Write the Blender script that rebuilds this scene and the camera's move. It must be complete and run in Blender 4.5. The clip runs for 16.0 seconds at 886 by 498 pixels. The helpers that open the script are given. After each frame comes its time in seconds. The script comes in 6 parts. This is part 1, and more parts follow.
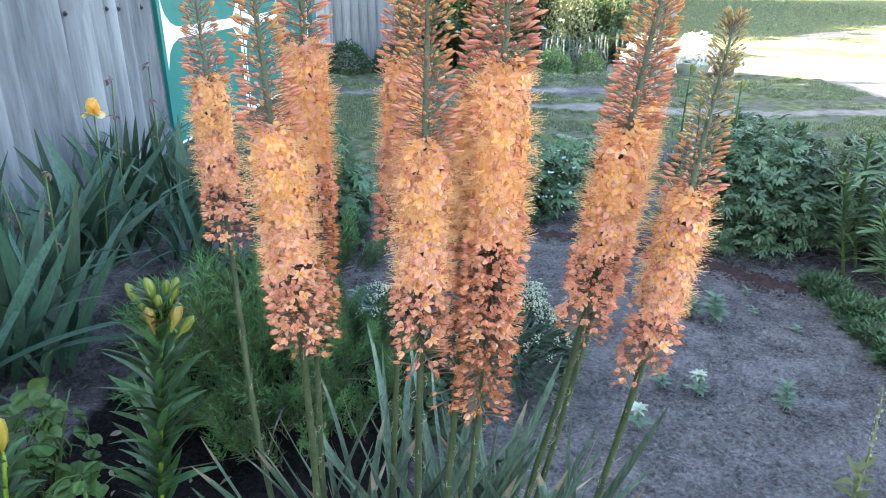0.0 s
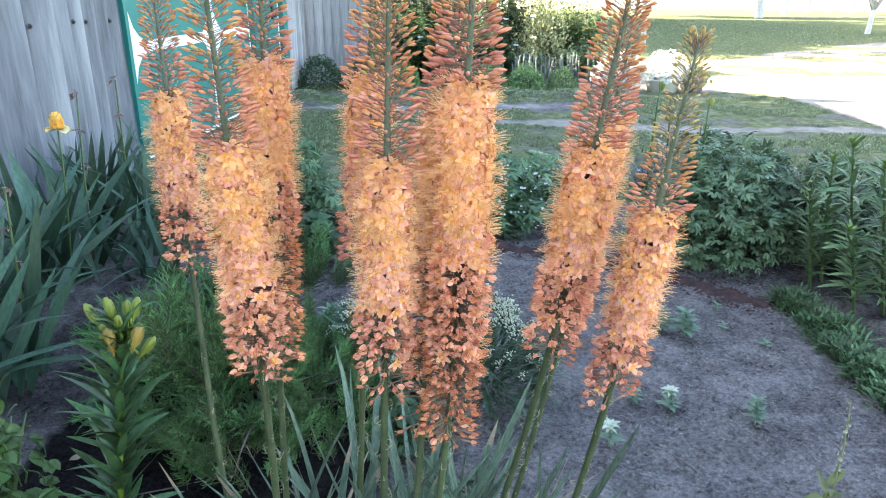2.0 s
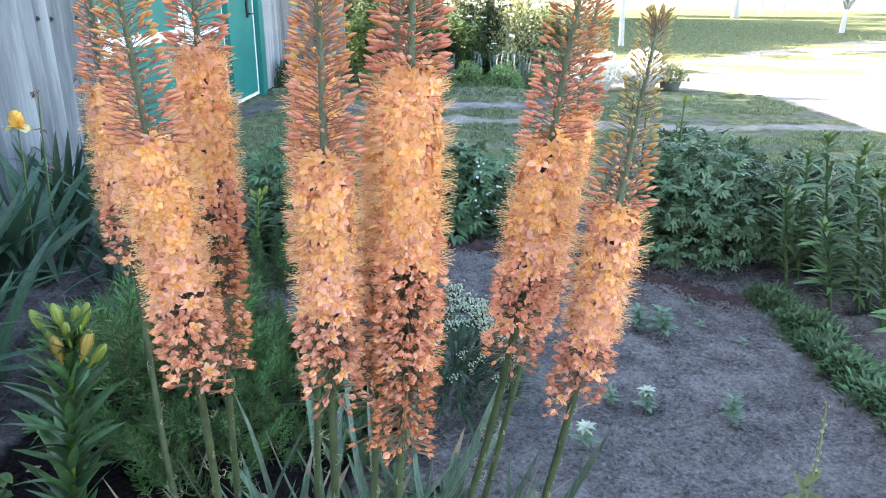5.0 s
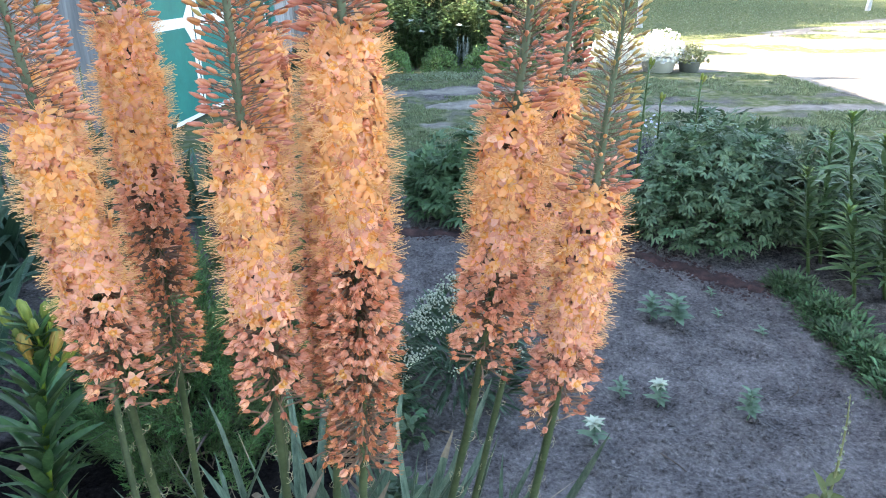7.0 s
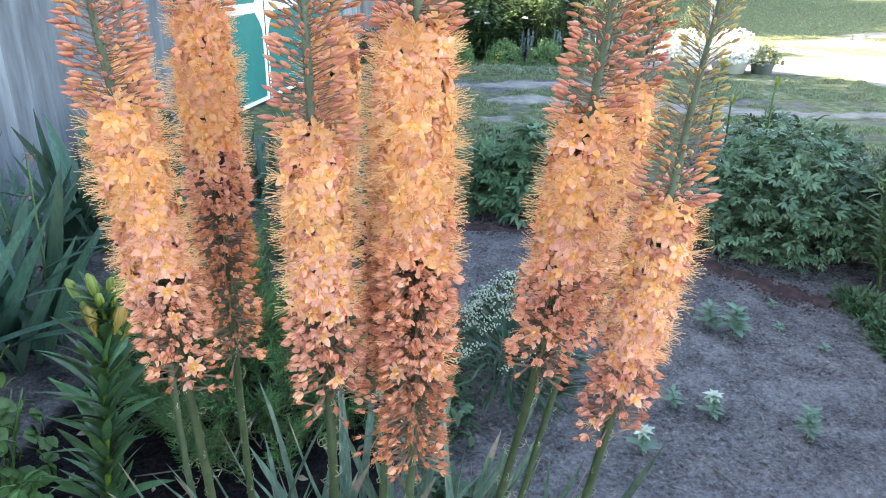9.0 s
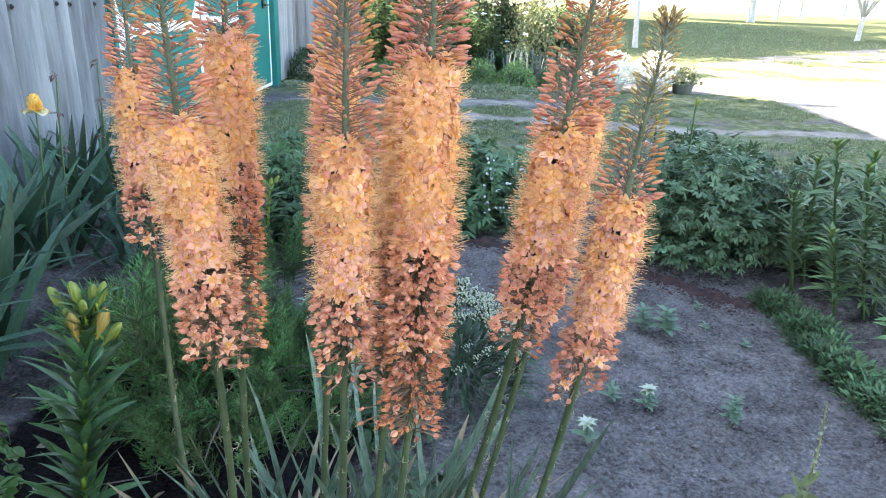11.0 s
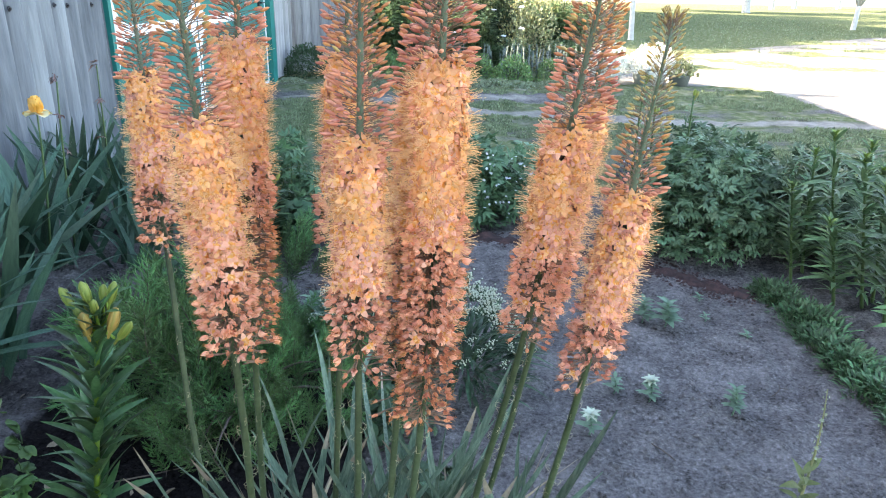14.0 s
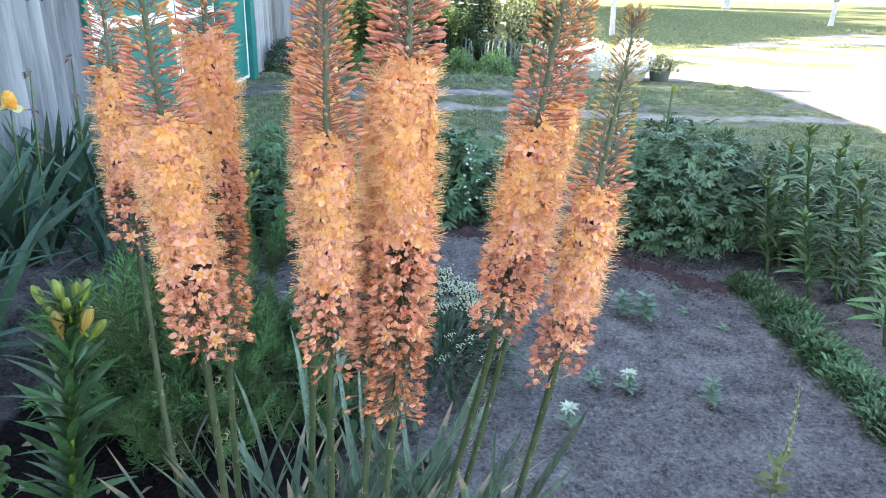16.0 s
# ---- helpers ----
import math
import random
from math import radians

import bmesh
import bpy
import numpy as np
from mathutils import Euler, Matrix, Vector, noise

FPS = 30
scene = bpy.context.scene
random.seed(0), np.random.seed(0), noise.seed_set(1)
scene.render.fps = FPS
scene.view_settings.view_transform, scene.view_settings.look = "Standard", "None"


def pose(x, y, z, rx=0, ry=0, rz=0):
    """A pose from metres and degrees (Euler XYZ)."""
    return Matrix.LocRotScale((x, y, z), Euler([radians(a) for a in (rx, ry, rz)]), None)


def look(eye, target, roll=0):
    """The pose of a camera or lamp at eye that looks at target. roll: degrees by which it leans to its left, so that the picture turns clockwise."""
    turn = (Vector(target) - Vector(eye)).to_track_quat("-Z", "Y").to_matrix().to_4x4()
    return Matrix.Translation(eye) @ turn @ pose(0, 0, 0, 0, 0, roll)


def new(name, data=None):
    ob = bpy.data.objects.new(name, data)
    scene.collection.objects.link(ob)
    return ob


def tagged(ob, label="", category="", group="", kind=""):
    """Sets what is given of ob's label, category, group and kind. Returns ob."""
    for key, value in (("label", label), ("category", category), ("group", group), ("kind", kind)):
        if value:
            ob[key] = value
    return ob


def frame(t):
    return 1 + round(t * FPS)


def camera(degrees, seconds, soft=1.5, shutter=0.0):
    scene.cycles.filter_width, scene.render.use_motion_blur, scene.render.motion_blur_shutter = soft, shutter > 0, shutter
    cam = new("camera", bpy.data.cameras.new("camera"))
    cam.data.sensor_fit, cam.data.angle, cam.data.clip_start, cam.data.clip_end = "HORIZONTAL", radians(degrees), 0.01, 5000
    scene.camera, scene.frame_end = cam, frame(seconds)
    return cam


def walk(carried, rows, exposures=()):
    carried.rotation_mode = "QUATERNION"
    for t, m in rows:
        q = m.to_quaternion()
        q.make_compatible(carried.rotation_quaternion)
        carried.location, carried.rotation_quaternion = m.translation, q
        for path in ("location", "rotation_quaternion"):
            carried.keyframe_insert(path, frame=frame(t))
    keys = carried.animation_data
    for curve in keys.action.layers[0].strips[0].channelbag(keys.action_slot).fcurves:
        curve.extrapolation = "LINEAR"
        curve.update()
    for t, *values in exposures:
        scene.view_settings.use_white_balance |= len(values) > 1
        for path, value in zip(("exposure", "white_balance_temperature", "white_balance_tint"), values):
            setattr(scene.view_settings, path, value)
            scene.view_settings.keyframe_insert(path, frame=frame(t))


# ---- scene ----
cam = camera(65.0, 16.0, soft=1.0)
# seconds, place in metres, turn in degrees
ROWS = [
    (0.0, -0.0000, 0.0000, 1.2700, 68.332, 0.256, -0.102),
    (0.5, 0.0025, 0.0098, 1.2702, 68.098, 0.065, -1.984),
    (1.0, 0.0071, 0.0173, 1.2724, 69.884, -0.180, -3.165),
    (1.5, 0.0104, 0.0184, 1.2711, 69.440, -0.157, -2.632),
    (2.0, 0.0102, 0.0184, 1.2695, 69.541, -0.366, -2.128),
    (2.5, 0.0093, 0.0267, 1.2657, 69.256, -0.901, -2.781),
    (3.0, 0.0130, 0.0291, 1.2625, 69.388, -0.343, -3.280),
    (3.5, 0.0294, 0.0363, 1.2557, 68.808, 0.102, -3.226),
    (4.0, 0.0426, 0.0490, 1.2545, 69.116, 0.702, -3.945),
    (4.5, 0.0465, 0.0627, 1.2511, 68.425, 0.790, -3.886),
    (5.0, 0.0434, 0.0640, 1.2530, 69.521, -0.453, -3.694),
    (5.2, 0.0453, 0.0658, 1.2531, 68.277, -0.215, -4.355),
    (7.3, 0.1080, 0.1604, 1.2234, 68.581, 1.058, -1.241),
    (7.5, 0.1100, 0.1687, 1.2235, 68.796, 1.364, 2.218),
    (8.0, 0.1143, 0.1777, 1.2241, 67.935, 0.240, 3.400),
    (8.5, 0.1066, 0.1822, 1.2235, 67.239, 0.361, 3.900),
    (9.0, 0.0950, 0.1572, 1.2293, 67.796, -0.699, 2.783),
    (9.5, 0.0798, 0.1226, 1.2326, 68.309, -0.736, 1.184),
    (9.7, 0.0750, 0.1141, 1.2338, 68.727, -0.777, 0.176),
    (11.8, 0.0247, 0.0017, 1.2588, 69.271, -1.953, -3.106),
    (12.0, 0.0260, -0.0004, 1.2579, 69.173, -1.877, -3.243),
    (12.5, 0.0272, 0.0032, 1.2612, 69.408, -2.118, -3.332),
    (13.0, 0.0221, 0.0112, 1.2619, 69.311, -1.869, -2.945),
    (13.5, 0.0224, 0.0200, 1.2610, 68.603, -1.664, -3.882),
    (14.0, 0.0228, 0.0193, 1.2589, 68.848, -1.187, -2.966),
    (14.5, 0.0222, 0.0178, 1.2594, 68.569, -1.298, -3.520),
    (15.0, 0.0288, 0.0094, 1.2614, 69.047, -1.306, -3.844),
    (15.5, 0.0311, 0.0098, 1.2605, 68.366, -1.276, -3.476),
    (16.0, 0.0366, 0.0164, 1.2612, 68.482, -1.446, -4.326),
]
walk(cam, [(t, pose(x, y, z, rx, ry, rz)) for t, x, y, z, rx, ry, rz in ROWS], exposures=((0.0, 3.77, 7050, 14), (1.0, 3.81, 7050, 14), (5.0, 3.74, 7050, 14), (7.5, 3.63, 7050, 14), (8.5, 3.78, 7050, 14), (12.0, 3.68, 7050, 14), (16.0, 3.76, 7050, 14)))

# ---- light: low sun behind the shed, the garden in its shade ----
SUN_ELEV, SUN_FROM = 23.7, (-0.96, 0.28)
world = bpy.data.worlds.new("sky")
scene.world = world
world.use_nodes = True
wn = world.node_tree
sky = wn.nodes.new("ShaderNodeTexSky")
sky.sky_type = "NISHITA"
sky.sun_disc = False
sky.sun_elevation = radians(SUN_ELEV)
sky.sun_rotation = math.atan2(SUN_FROM[0], SUN_FROM[1])
wn.links.new(sky.outputs[0], wn.nodes["Background"].inputs[0])
wn.nodes["Background"].inputs[1].default_value = 0.095
sun = new("sun", bpy.data.lights.new("sun", "SUN"))
sun.data.energy, sun.data.angle, sun.data.color = 5.0, radians(0.6), (1.0, 0.88, 0.7)
sun.matrix_basis = look((0, 0, 0), (-SUN_FROM[0], -SUN_FROM[1], -math.tan(radians(SUN_ELEV))))

# ---- materials ----
def mat(name, cols, scale=8.0, rough=0.7, bump=0.2, bscale=60.0, rnd=0.0, metal=0.0, sub=0.0, spec=0.4, stretch=(1, 1, 1), island=0.0, coords="Object"):
    """Noise of two sizes between the colours, small relief, and tint by object or by island."""
    m = bpy.data.materials.new(name)
    m.use_nodes = True
    n, l = m.node_tree.nodes, m.node_tree.links
    b = n["Principled BSDF"]
    tc, mp = n.new("ShaderNodeTexCoord"), n.new("ShaderNodeMapping")
    mp.inputs["Scale"].default_value = stretch
    l.new(tc.outputs[coords], mp.inputs[0])
    n1, n2, mix = n.new("ShaderNodeTexNoise"), n.new("ShaderNodeTexNoise"), n.new("ShaderNodeMath")
    n1.inputs["Scale"].default_value, n2.inputs["Scale"].default_value = scale, scale * 7.3
    n1.inputs["Detail"].default_value = n2.inputs["Detail"].default_value = 5
    l.new(mp.outputs[0], n1.inputs[0]), l.new(mp.outputs[0], n2.inputs[0])
    mix.operation = "MULTIPLY_ADD"
    mix.inputs[1].default_value = 0.45
    half = n.new("ShaderNodeMath")
    half.operation = "MULTIPLY_ADD"
    half.inputs[1].default_value, half.inputs[2].default_value = 1.1, -0.28
    l.new(n1.outputs[0], half.inputs[0])
    l.new(n2.outputs[0], mix.inputs[0]), l.new(half.outputs[0], mix.inputs[2])
    ramp = n.new("ShaderNodeValToRGB")
    ramp.color_ramp.elements.remove(ramp.color_ramp.elements[0])
    for i, c in enumerate(cols):
        p = 0.25 + 0.5 * i / max(1, len(cols) - 1)
        e = ramp.color_ramp.elements[0] if i == 0 else ramp.color_ramp.elements.new(p)
        e.position, e.color = p, (*c, 1)
    l.new(mix.outputs[0], ramp.inputs[0])
    col = ramp.outputs[0]
    for amount, node, out in ((rnd, "ShaderNodeObjectInfo", "Random"), (island, "ShaderNodeNewGeometry", "Random Per Island")):
        if amount:
            info, hsv, rng = n.new(node), n.new("ShaderNodeHueSaturation"), n.new("ShaderNodeMapRange")
            rng.inputs[3].default_value, rng.inputs[4].default_value = 1 - amount, 1 + amount
            l.new(info.outputs[out], rng.inputs[0])
            l.new(rng.outputs[0], hsv.inputs["Value"]), l.new(col, hsv.inputs["Color"])
            hue = n.new("ShaderNodeMapRange")
            hue.inputs[3].default_value, hue.inputs[4].default_value = 0.5 - amount * 0.05, 0.5 + amount * 0.05
            l.new(info.outputs[out], hue.inputs[0]), l.new(hue.outputs[0], hsv.inputs["Hue"])
            col = hsv.outputs[0]
    l.new(col, b.inputs["Base Color"])
    b.inputs["Roughness"].default_value, b.inputs["Metallic"].default_value = rough, metal
    b.inputs["Specular IOR Level"].default_value = spec
    if bump:
        nb, bp = n.new("ShaderNodeTexNoise"), n.new("ShaderNodeBump")
        nb.inputs["Scale"].default_value, nb.inputs["Detail"].default_value = bscale, 6
        bp.inputs["Strength"].default_value, bp.inputs["Distance"].default_value = bump, 0.01
        l.new(mp.outputs[0], nb.inputs[0]), l.new(nb.outputs[0], bp.inputs["Height"]), l.new(bp.outputs[0], b.inputs["Normal"])
    if sub:
        tr, ms = n.new("ShaderNodeBsdfTranslucent"), n.new("ShaderNodeMixShader")
        l.new(col, tr.inputs[0]), l.new(b.outputs[0], ms.inputs[1]), l.new(tr.outputs[0], ms.inputs[2])
        ms.inputs[0].default_value = sub
        l.new(ms.outputs[0], n["Material Output"].inputs[0])
    return m

def leafmat(name, dark, light, rnd=0.25, rough=0.5, scale=14.0, sub=0.16, island=0.0, stretch=(1, 1, 1)):
    return mat(name, (dark, light), scale=scale, rough=rough, bump=0.15 if stretch[0] == 1 else 0.35, bscale=90, rnd=rnd, sub=sub, island=island, spec=0.32, stretch=stretch)

M_SLATE = mat("weathered_fibre_cement", ((0.070, 0.075, 0.086), (0.172, 0.183, 0.200), (0.275, 0.288, 0.305)), scale=3.0, rough=0.85, bump=0.45, bscale=45, stretch=(1.6, 1.6, 0.16))
M_TEAL = mat("teal_gate_paint", ((0.004, 0.13, 0.115), (0.006, 0.175, 0.155)), scale=3, rough=0.5, bump=0.08, bscale=30)
M_WHITE = mat("white_gate_paint", ((0.66, 0.68, 0.70), (0.80, 0.80, 0.80)), scale=9, rough=0.6, bump=0.1)
M_BOARD = mat("grey_weathered_boards", ((0.13, 0.13, 0.14), (0.28, 0.28, 0.29), (0.40, 0.40, 0.41)), scale=5, rough=0.85, bump=0.5, bscale=25, stretch=(2.5, 2.5, 0.12), rnd=0.2)
M_IRON = mat("dark_iron", ((0.03, 0.03, 0.035), (0.08, 0.07, 0.07)), scale=20, rough=0.5, metal=0.8)
M_STEM = mat("green_flower_stem", ((0.036, 0.056, 0.023), (0.085, 0.110, 0.052)), scale=30, rough=0.5, bump=0.15, bscale=120, rnd=0.1, sub=0.1)
M_STEM_TOP = mat("grey_green_flower_stem", ((0.080, 0.110, 0.065), (0.155, 0.185, 0.120)), scale=30, rough=0.55, bump=0.15, bscale=120, rnd=0.1)
M_PEDI = mat("brown_pedicel", ((0.15, 0.085, 0.055), (0.28, 0.17, 0.11)), scale=40, rough=0.6, bump=0)
M_PET = [
    mat("apricot_petal", ((0.92, 0.41, 0.165), (0.97, 0.600, 0.310)), scale=90, rough=0.75, bump=0.1, rnd=0.16, sub=0.36),
    mat("peach_petal", ((0.91, 0.400, 0.245), (0.97, 0.605, 0.455)), scale=90, rough=0.75, bump=0.1, rnd=0.20, sub=0.36),
    mat("salmon_petal", ((0.88, 0.36, 0.205), (0.96, 0.59, 0.43)), scale=90, rough=0.75, bump=0.15, rnd=0.18, sub=0.3),
    mat("faded_petal", ((0.58, 0.185, 0.085), (0.90, 0.41, 0.235)), scale=90, rough=0.7, bump=0.2, rnd=0.22, sub=0.2)]
M_THROAT = mat("golden_petal_base", ((0.88, 0.34, 0.07), (0.95, 0.54, 0.17)), scale=90, rough=0.6, bump=0, rnd=0.10, sub=0.3)
M_STAMEN = mat("yellow_stamen", ((0.94, 0.50, 0.19), (0.97, 0.66, 0.36)), scale=60, rough=0.5, bump=0, rnd=0.1)
M_STAMEN_OLD = mat("rusty_stamen", ((0.45, 0.16, 0.05), (0.62, 0.28, 0.10)), scale=60, rough=0.6, bump=0, rnd=0.15)
M_BUD = [
    mat("coral_bud", ((0.60, 0.19, 0.105), (0.82, 0.38, 0.25)), scale=70, rough=0.5, bump=0.1, rnd=0.2, sub=0.2),
    mat("orange_brown_bud", ((0.56, 0.21, 0.075), (0.78, 0.39, 0.165)), scale=70, rough=0.5, bump=0.1, rnd=0.2, sub=0.2),
    mat("olive_bud", ((0.38, 0.26, 0.08), (0.60, 0.43, 0.17)), scale=70, rough=0.5, bump=0.1, rnd=0.2, sub=0.15)]

# ---- mesh building ----
class Build:
    """Collects vertices and faces, then makes one mesh."""
    def __init__(self):
        self.v, self.f, self.m = [], [], []

    def grid(self, rows, mi=0, closed=False):
        """rows: lists of points, all as long; quads between them."""
        o, w = len(self.v), len(rows[0])
        for r in rows:
            self.v.extend(tuple(p) for p in r)
        for i in range(len(rows) - 1):
            for j in range(w if closed else w - 1):
                a, b = o + i * w + j, o + i * w + (j + 1) % w
                self.f.append((a, b, b + w, a + w))
                self.m.append(mi)

    def tube(self, pts, radii, sides=6, mi=0, cap=True):
        pts = [Vector(p) for p in pts]
        rows, side = [], None
        for i, p in enumerate(pts):
            d = (pts[min(i + 1, len(pts) - 1)] - pts[max(i - 1, 0)]).normalized()
            side = d.orthogonal().normalized() if side is None else (side - d * side.dot(d)).normalized()
            up = d.cross(side)
            rows.append([p + (side * math.cos(a) + up * math.sin(a)) * radii[i] for a in (2 * math.pi * k / sides for k in range(sides))])
        o = len(self.v)
        self.grid(rows, mi, closed=True)
        if cap:
            self.f.append(tuple(o + k for k in reversed(range(sides))))
            self.f.append(tuple(len(self.v) - sides + k for k in range(sides)))
            self.m += [mi, mi]

    def blade(self, pts, widths, side, fold=0.25, mi=0, twist=0.0, up=None):
        """A leaf along pts: three points across, with a folded midrib."""
        pts, side = [Vector(p) for p in pts], Vector(side).normalized()
        rows = []
        for i, p in enumerate(pts):
            d = (pts[min(i + 1, len(pts) - 1)] - pts[max(i - 1, 0)]).normalized()
            s = (side - d * side.dot(d)).normalized()
            if twist:
                s = Matrix.Rotation(twist * i / (len(pts) - 1), 3, d) @ s
            nrm = s.cross(d)
            w = widths[i]
            rows.append([p - s * w + nrm * w * fold, p, p + s * w + nrm * w * fold])
        self.grid(rows, mi)

    def box(self, a, b, mi=0):
        (x0, y0, z0), (x1, y1, z1) = a, b
        o = len(self.v)
        self.v += [(x0, y0, z0), (x1, y0, z0), (x1, y1, z0), (x0, y1, z0), (x0, y0, z1), (x1, y0, z1), (x1, y1, z1), (x0, y1, z1)]
        for q in ((0, 3, 2, 1), (4, 5, 6, 7), (0, 1, 5, 4), (1, 2, 6, 5), (2, 3, 7, 6), (3, 0, 4, 7)):
            self.f.append(tuple(o + k for k in q))
            self.m.append(mi)

    def take(self, other, m):
        """Adds another Build, moved by the pose m."""
        a = np.array(m)
        v = np.array(other.v) @ a[:3, :3].T + a[:3, 3]
        o = len(self.v)
        self.v.extend(map(tuple, v.tolist()))
        self.f.extend(tuple(i + o for i in f) for f in other.f)
        self.m.extend(other.m)

    def mesh(self, name, mats, smooth=True):
        me = bpy.data.meshes.new(name)
        me.from_pydata(self.v, [], self.f)
        for m in mats if isinstance(mats, (list, tuple)) else [mats]:
            me.materials.append(m)
        me.polygons.foreach_set("material_index", self.m)
        if smooth:
            me.polygons.foreach_set("use_smooth", [True] * len(self.f))
        me.update()
        return me

def part(name, data, parent, label="", m=None, kind=""):
    """A mesh object under a thing or a part."""
    ob = new(name, data)
    ob.parent = parent
    if m is not None:
        ob.matrix_basis = m
    return tagged(ob, label, kind=kind)

def thing(name, label, category, m, group="", kind=""):
    ob = new(name)
    ob.empty_display_size = 0.05
    ob.matrix_basis = m
    return tagged(ob, label, category, group, kind)

def curve(a, b, bend, n=6):
    """Points from a to b, bowed by the vector bend."""
    a, b, bend = Vector(a), Vector(b), Vector(bend)
    return [a.lerp(b, i / (n - 1)) + bend * 4 * (i / (n - 1)) * (1 - i / (n - 1)) for i in range(n)]

R = random.Random(7)
def aim(direction, spin=0.0):
    """Turn that sends z along direction."""
    return Vector(direction).to_track_quat("Z", "Y").to_matrix().to_4x4() @ Matrix.Rotation(spin, 4, "Z")
# ---- ground ----
def ground_material():
    m = bpy.data.materials.new("soil_lawn_and_path")
    m.use_nodes = True
    n, l = m.node_tree.nodes, m.node_tree.links
    b = n["Principled BSDF"]
    tc = n.new("ShaderNodeTexCoord")
    def noise_of(scale, detail=6, rough=0.6):
        q = n.new("ShaderNodeTexNoise")
        q.inputs["Scale"].default_value, q.inputs["Detail"].default_value, q.inputs["Roughness"].default_value = scale, detail, rough
        l.new(tc.outputs["Object"], q.inputs[0])
        return q.outputs[0]
    def ramp(src, stops):
        r = n.new("ShaderNodeValToRGB")
        while len(r.color_ramp.elements) > 1:
            r.color_ramp.elements.remove(r.color_ramp.elements[0])
        for i, (p, c) in enumerate(stops):
            e = r.color_ramp.elements[0] if i == 0 else r.color_ramp.elements.new(p)
            e.position, e.color = p, (*c, 1) if isinstance(c, tuple) else (c, c, c, 1)
        l.new(src, r.inputs[0])
        return r.outputs[0]
    def mixed(f, a, c):
        q = n.new("ShaderNodeMix")
        q.data_type = "RGBA"
        l.new(f, q.inputs[0]), l.new(a, q.inputs[6]), l.new(c, q.inputs[7])
        return q.outputs[2]
    soil = ramp(noise_of(6.0, 10, 0.72), ((0.37, (0.055, 0.049, 0.047)), (0.48, (0.136, 0.123, 0.118)), (0.60, (0.250, 0.227, 0.219))))
    crumb = ramp(noise_of(75.0, 6, 0.75), ((0.37, (0.018, 0.016, 0.015)), (0.46, (0.124, 0.112, 0.107)), (0.58, (0.214, 0.195, 0.188)), (0.68, (0.40, 0.372, 0.355))))
    half = n.new("ShaderNodeValue")
    half.outputs[0].default_value = 0.55
    soil = mixed(half.outputs[0], soil, crumb)
    pale = ramp(noise_of(5.0, 9, 0.7), ((0.35, (0.20, 0.182, 0.155)), (0.65, (0.37, 0.338, 0.295))))
    turf = ramp(noise_of(9.0), ((0.3, (0.075, 0.095, 0.042)), (0.5, (0.145, 0.165, 0.080)), (0.7, (0.27, 0.26, 0.17))))
    at = n.new("ShaderNodeAttribute")
    at.attribute_name = "cover"
    sep = n.new("ShaderNodeSeparateColor")
    l.new(at.outputs["Color"], sep.inputs[0])
    big = noise_of(1.6)
    def masked(chan):
        q = n.new("ShaderNodeMath")
        q.operation = "MULTIPLY_ADD"
        l.new(big, q.inputs[0])
        q.inputs[1].default_value = 0.9
        l.new(chan, q.inputs[2])
        return ramp(q.outputs[0], ((0.80, 0.0), (0.97, 1.0)))
    col = mixed(masked(sep.outputs[0]), soil, turf)
    col = mixed(masked(sep.outputs[1]), col, pale)
    # multiplies the soil darker: painted shade beneath plants, together with damp
    shade_damp = n.new("ShaderNodeMix")
    shade_damp.data_type, shade_damp.blend_type = "RGBA", "MULTIPLY"
    shade_damp.inputs[7].default_value = (0.14, 0.133, 0.135, 1)
    l.new(masked(sep.outputs[2]), shade_damp.inputs[0]), l.new(col, shade_damp.inputs[6])
    col = shade_damp.outputs[2]
    l.new(col, b.inputs["Base Color"])
    b.inputs["Roughness"].default_value, b.inputs["Specular IOR Level"].default_value = 0.95, 0.0
    bp, bp2 = n.new("ShaderNodeBump"), n.new("ShaderNodeBump")
    bp.inputs["Strength"].default_value, bp.inputs["Distance"].default_value = 1.0, 0.016
    bp2.inputs["Strength"].default_value, bp2.inputs["Distance"].default_value = 0.8, 0.008
    lumps = n.new("ShaderNodeTexVoronoi")
    lumps.feature, lumps.inputs["Scale"].default_value = "SMOOTH_F1", 46.0
    l.new(tc.outputs["Object"], lumps.inputs["Vector"])
    both = n.new("ShaderNodeMath")
    both.operation = "MULTIPLY_ADD"
    both.inputs[1].default_value = -0.55
    l.new(lumps.outputs["Distance"], both.inputs[0]), l.new(noise_of(40.0, 8, 0.7), both.inputs[2])
    l.new(both.outputs[0], bp.inputs["Height"]), l.new(noise_of(130.0), bp2.inputs["Height"])
    l.new(bp.outputs[0], bp2.inputs["Normal"]), l.new(bp2.outputs[0], b.inputs["Normal"])
    return m

def path_line(x):
    return 7.05 + 0.10 * math.sin(x * 1.7) - 0.15 * max(0.0, x - 1.2)

